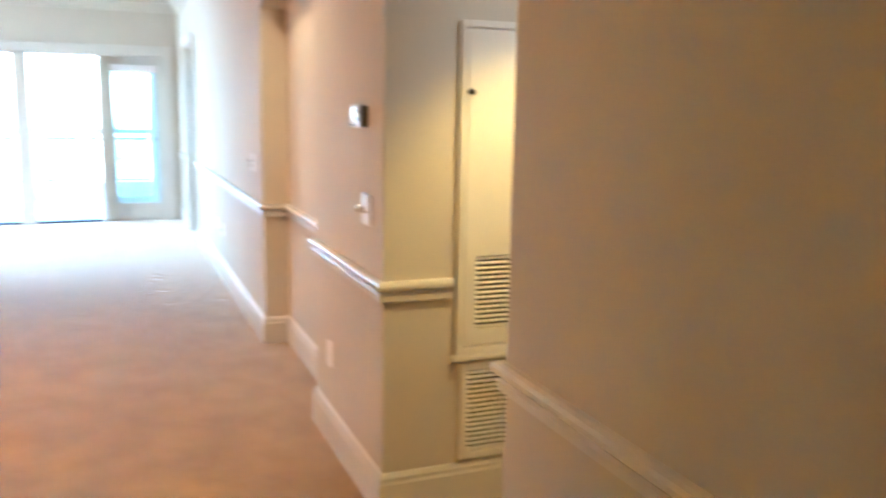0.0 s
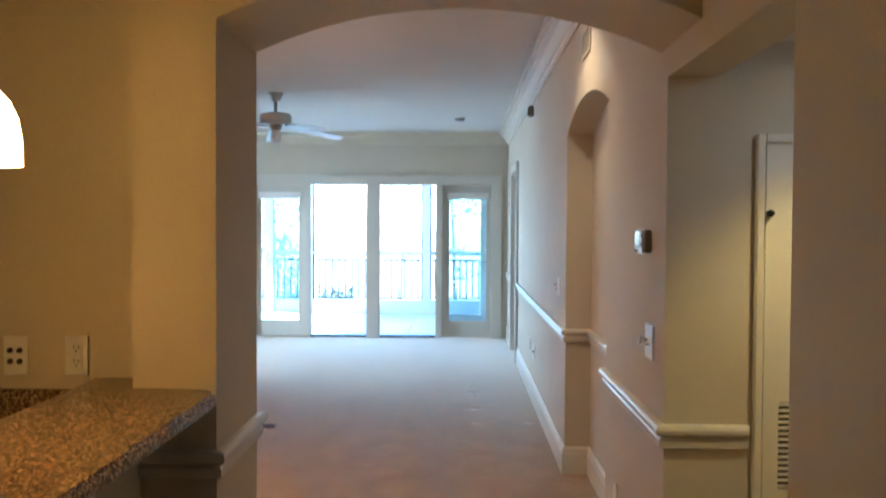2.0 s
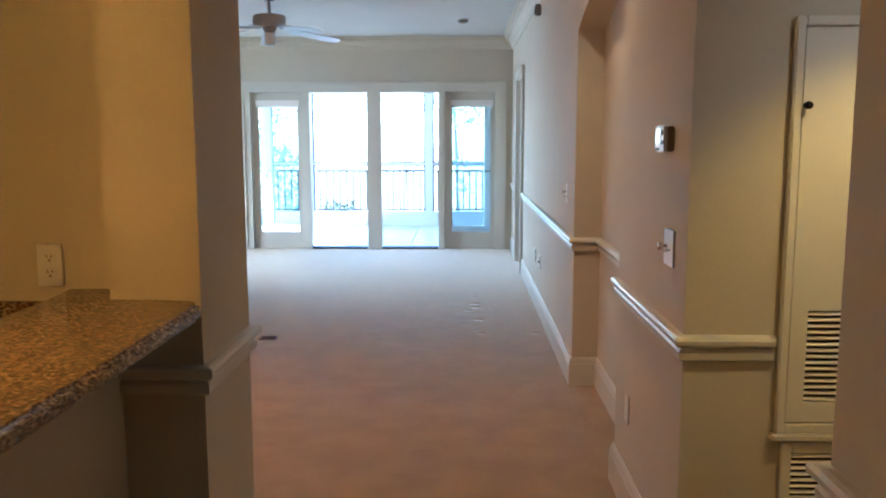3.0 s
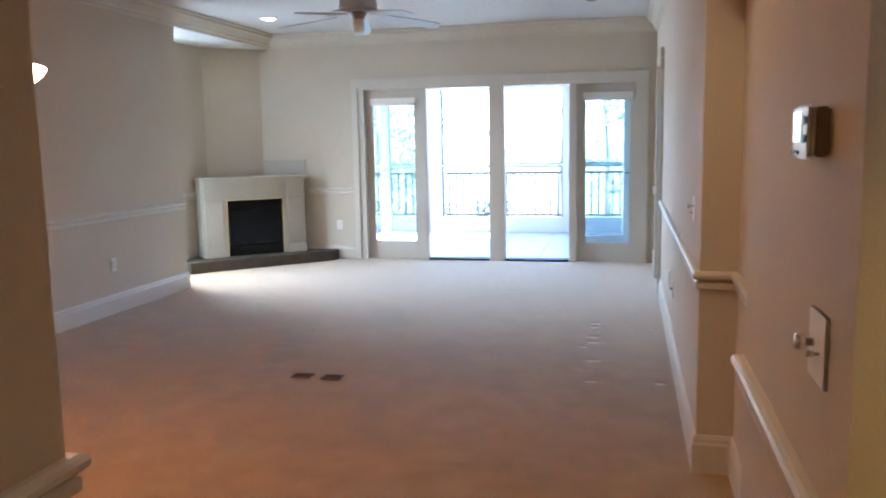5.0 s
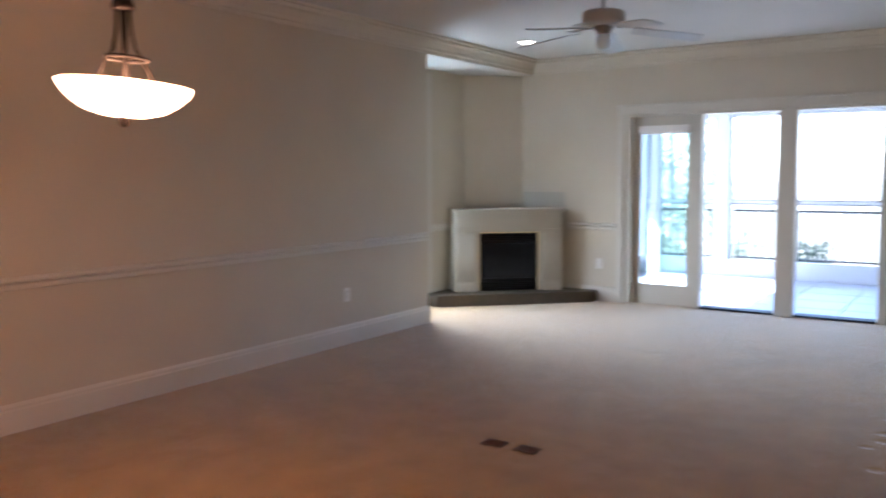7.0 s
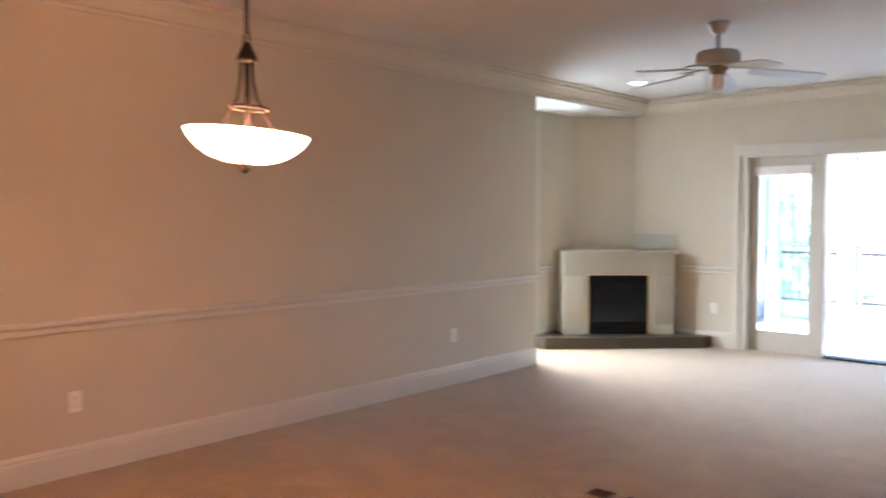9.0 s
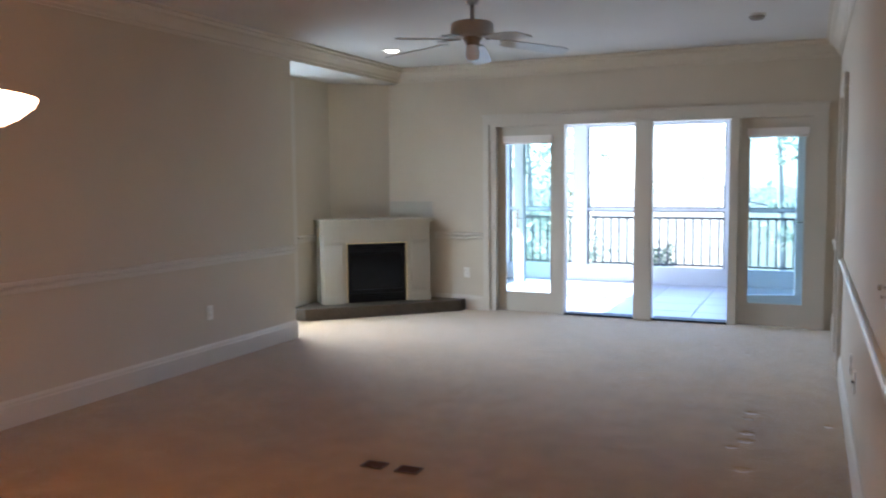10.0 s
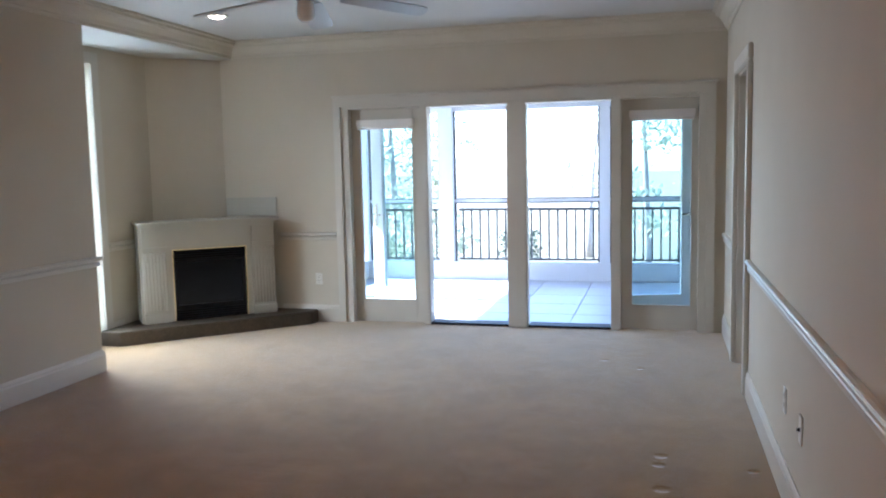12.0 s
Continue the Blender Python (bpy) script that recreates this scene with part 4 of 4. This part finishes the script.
# ---- porch ----
PX0, PX1, PY0, PY1 = -3.55, 2.30, 10.60, 13.62


def porch():
    structure("ground_porch_slab", boxes((PX0 - 0.1, PX1 + 0.1, PY0, PY1 + 0.1, -0.30, -0.034)), GROUT, "grey grout bed under the porch tiles", "floor")
    structure("ceiling_porch", boxes((PX0 - 0.25, PX1 + 0.2, PY0, PY1 + 0.25, 2.50, 2.70)), EXTERIOR, "white boarded porch ceiling", "ceiling")
    structure("wall_porch", boxes((PX1, PX1 + 0.15, PY0, PY1, -0.034, 2.5), (XR + 0.15, PX1, PY0 - 0.2, PY0, -0.034, 2.7)), EXTERIOR, "white painted porch side wall", "wall")
    # out-of-view slab, added so no sun leaks in from above
    structure("roof", boxes((AX - 0.4, PX1 + 0.3, HALL0 - 0.4, PY1 + 0.4, 2.86, 3.0)), SHADEDGREY, "unseen grey slab over the rooms, added to block the sun", "roof")
    knee = [(PX0, PX1, PY1 - 0.06, PY1 + 0.06, -0.034, 0.215), (PX0 - 0.06, PX0 + 0.06, PY0, PY1 - 0.06, -0.034, 0.215)]
    structure("wall_knee", boxes(*knee), EXTERIOR, "low white curb wall round the porch", "wall")
    for x0, x1, y0, y1 in ((-2.47, -2.27, PY1 - 0.09, PY1 + 0.09), (-0.375, -0.245, PY1 - 0.07, PY1 + 0.07), (PX0 - 0.08, PX0 + 0.09, PY1 - 0.09, PY1 + 0.09), (PX0 - 0.07, PX0 + 0.07, 12.0, 12.14)):
        c = thing("porch_column", "square white painted porch column", "column", None, "porch columns")
        part("shaft", boxes((x0, x1, y0, y1, 0.215, 2.5), bevel=0.006), EXTERIOR, c)
        part("collar", boxes((x0 - 0.02, x1 + 0.02, y0 - 0.02, y1 + 0.02, 2.36, 2.42), bevel=0.006), EXTERIOR, c)
    # screen frames and their mid rail
    for x0, x1 in ((PX0 + 0.09, -2.47), (-2.27, -0.375), (-0.245, PX1)):
        s = thing("screen_frame", "white porch screen frame with a flat middle rail", "screen", None, "porch screens")
        part("mid_rail", boxes((x0, x1, PY1 - 0.02, PY1 + 0.02, 1.00, 1.045), bevel=0.003), EXTERIOR, s)
        part("head", boxes((x0, x1, PY1 - 0.03, PY1 + 0.03, 2.19, 2.5)), EXTERIOR, s)
        part("side_stile", boxes((x0, x0 + 0.022, PY1 - 0.018, PY1 + 0.018, 0.215, 2.19)), IRON, s)
        part("side_stile", boxes((x1 - 0.022, x1, PY1 - 0.018, PY1 + 0.018, 0.215, 2.19)), IRON, s)
        part("rail_bead", boxes((x0, x1, PY1 - 0.024, PY1 - 0.006, 1.045, 1.056), (x0, x1, PY1 - 0.024, PY1 - 0.006, 0.988, 1.0)), IRON, s)
        railing(x0 + 0.03, x1 - 0.03)


def railing(x0, x1):
    r = thing("porch_railing", "dark iron railing with square upright bars outside the screen", "railing", None, "porch railings")
    y = PY1 + 0.10
    part("top_rail", boxes((x0, x1, y - 0.02, y + 0.02, 0.885, 0.915), bevel=0.004), IRON, r)
    part("bottom_rail", boxes((x0, x1, y - 0.015, y + 0.015, 0.228, 0.252), bevel=0.003), IRON, r)
    me = mesh_of("baluster", boxes((-0.0105, 0.0105, -0.0105, 0.0105, 0.252, 0.885)), IRON)
    count = int((x1 - x0) / 0.108)
    for k in range(count):
        ob = new("baluster", me)
        ob.location = (x0 + (k + 0.5) * (x1 - x0) / count, y, 0)
        ob.parent = r


porch()


# ---- grounds beyond the porch ----
GZ = -3.2
structure("ground", boxes((-400, 400, -400, 400, GZ - 0.2, GZ)), GRASS, "dry pale lawn reaching to the distance", "ground")
structure("pavement", boxes((-60, 60, 27, 31.5, GZ, GZ + 0.06)), GROUT, "pale concrete drive across the lawn", "pavement")
garden_wall = thing("garden_wall", "low tan stone wall along the drive", "wall")
part("wall_body", boxes((-45, 45, 33.0, 33.4, GZ, GZ + 0.7)), STONE, garden_wall)
part("coping", boxes((-45, 45, 32.95, 33.45, GZ + 0.7, GZ + 0.78), bevel=0.02), STONE, garden_wall)


def leaf_cloud(rng, centres, count, size):
    """Many small leaf quads scattered about the given clump centres."""
    verts, faces = [], []
    for _ in range(count):
        c, r = rng.choice(centres)
        d = Vector((rng.gauss(0, 1), rng.gauss(0, 1), rng.gauss(0, 0.7))) * r * 0.5
        p = Vector(c) + d
        q = Euler((rng.uniform(0, 6.3), rng.uniform(0, 6.3), rng.uniform(0, 6.3))).to_matrix()
        s = size * rng.uniform(0.6, 1.4)
        k = len(verts)
        for u, v in ((-1, -0.4), (0.2, -0.55), (1, 0), (0.2, 0.55)):
            verts.append(tuple(p + q @ Vector((u * s, v * s, 0))))
        faces.append((k, k + 1, k + 2, k + 3))
    me = bpy.data.meshes.new("leaves")
    me.from_pydata(verts, [], faces)
    return me


def tree(seed, x, y, height, spread, leaves, trunk, label):
    rng = random.Random(seed)
    t = thing("tree", label, "tree", pose(x, y, GZ), "trees beyond the porch")
    bm = bmesh.new()
    lean = (rng.uniform(-0.4, 0.4), rng.uniform(-0.3, 0.3))
    spine = [(lean[0] * (k / 6) ** 2 * 2, lean[1] * (k / 6) ** 2 * 2, height * k / 6) for k in range(7)]
    tube(bm, spine, [trunk * (1.15 - 0.95 * k / 6) for k in range(7)], 9)
    tips = []
    for k in range(11):
        f = rng.uniform(0.35, 0.97)
        i = min(int(f * 6), 5)
        base = Vector(spine[i]).lerp(Vector(spine[i + 1]), f * 6 - i)
        a = rng.uniform(0, 2 * math.pi)
        reach = spread * (1.2 - f) * rng.uniform(0.7, 1.2)
        tip = base + Vector((math.cos(a) * reach, math.sin(a) * reach, reach * rng.uniform(0.2, 0.7)))
        mid = base.lerp(tip, 0.5) + Vector((0, 0, -0.06 * reach))
        r0 = trunk * 0.4 * (1.1 - f)
        tube(bm, [base, mid, tip], [r0, r0 * 0.6, r0 * 0.2], 6)
        tips += [(tip, 0.55 * spread * 0.5), (base.lerp(tip, 0.6), 0.4 * spread * 0.5)]
        for _ in range(2):
            twig = tip + Vector((rng.uniform(-1, 1), rng.uniform(-1, 1), rng.uniform(-0.3, 0.8))) * reach * 0.45
            tube(bm, [base.lerp(tip, 0.65), twig], [r0 * 0.35, r0 * 0.1], 5)
            tips.append((twig, 0.3 * spread * 0.5))
    part("trunk", bm, BARK, t)
    me = leaf_cloud(rng, tips, leaves * 5, 0.065)
    me.materials.append(LEAF)
    crown = tagged(new("crown", me), kind="stuff")
    crown.parent = t


tree(3, -6.6, 24.5, 9.0, 3.4, 900, 0.13, "slender tree with a loose green crown")
tree(7, 0.15, 22.0, 8.0, 2.6, 300, 0.10, "slender tree with thin sparse foliage")
tree(11, -12.0, 30.0, 10.0, 4.0, 1100, 0.20, "tall tree with a full green crown")
tree(19, 5.5, 34.0, 9.0, 3.6, 600, 0.18, "tree with a loose green crown")
tree(31, -8.6, 27.0, 7.5, 4.0, 1400, 0.15, "bushy tree with a full green crown")
tree(37, -5.0, 21.0, 4.2, 2.4, 900, 0.07, "young bushy green tree")
tree(23, -3.0, 44.0, 8.0, 3.6, 350, 0.16, "far tree with thin foliage")
tree(29, -17.0, 40.0, 11.0, 5.0, 1300, 0.22, "tall tree with a full green crown")


def shrub(seed, x, y, r, label):
    rng = random.Random(seed)
    s = thing("shrub", label, "shrub", pose(x, y, GZ), "shrubs on the lawn")
    bm = bmesh.new()
    for k in range(7):
        a = rng.uniform(0, 6.28)
        tube(bm, [(0, 0, 0), (0.4 * r * math.cos(a), 0.4 * r * math.sin(a), 0.9 * r)], [0.03, 0.01], 5)
    part("stems", bm, BARK, s)
    me = leaf_cloud(rng, [((rng.uniform(-0.5, 0.5) * r, rng.uniform(-0.5, 0.5) * r, rng.uniform(0.3, 1.3) * r), 0.5 * r) for _ in range(12)], 900, 0.07)
    me.materials.append(SHRUB)
    crown = tagged(new("foliage", me), kind="stuff")
    crown.parent = s


shrub(5, -5.75, 40.0, 1.1, "dark rounded shrub on the lawn")
shrub(6, -9.5, 36.0, 0.8, "dark rounded shrub on the lawn")
shrub(8, 1.6, 37.0, 0.8, "dark rounded shrub on the lawn")

# ---- porch tiles ----
tile_mesh = mesh_of("tile", boxes((-0.298, 0.298, -0.298, 0.298, 0, 0.014), bevel=0.002), TILE)
tile_floor = tagged(new("floor_porch"), "large pale grey tiles on the porch floor", "floor", "", "structure")
for i in range(10):
    for j in range(5):
        ob = new("tile", tile_mesh)
        ob.location = (PX0 + 0.37 + 0.604 * i - 0.0, PY0 + 0.31 + 0.604 * j, -0.034)
        ob.parent = tile_floor
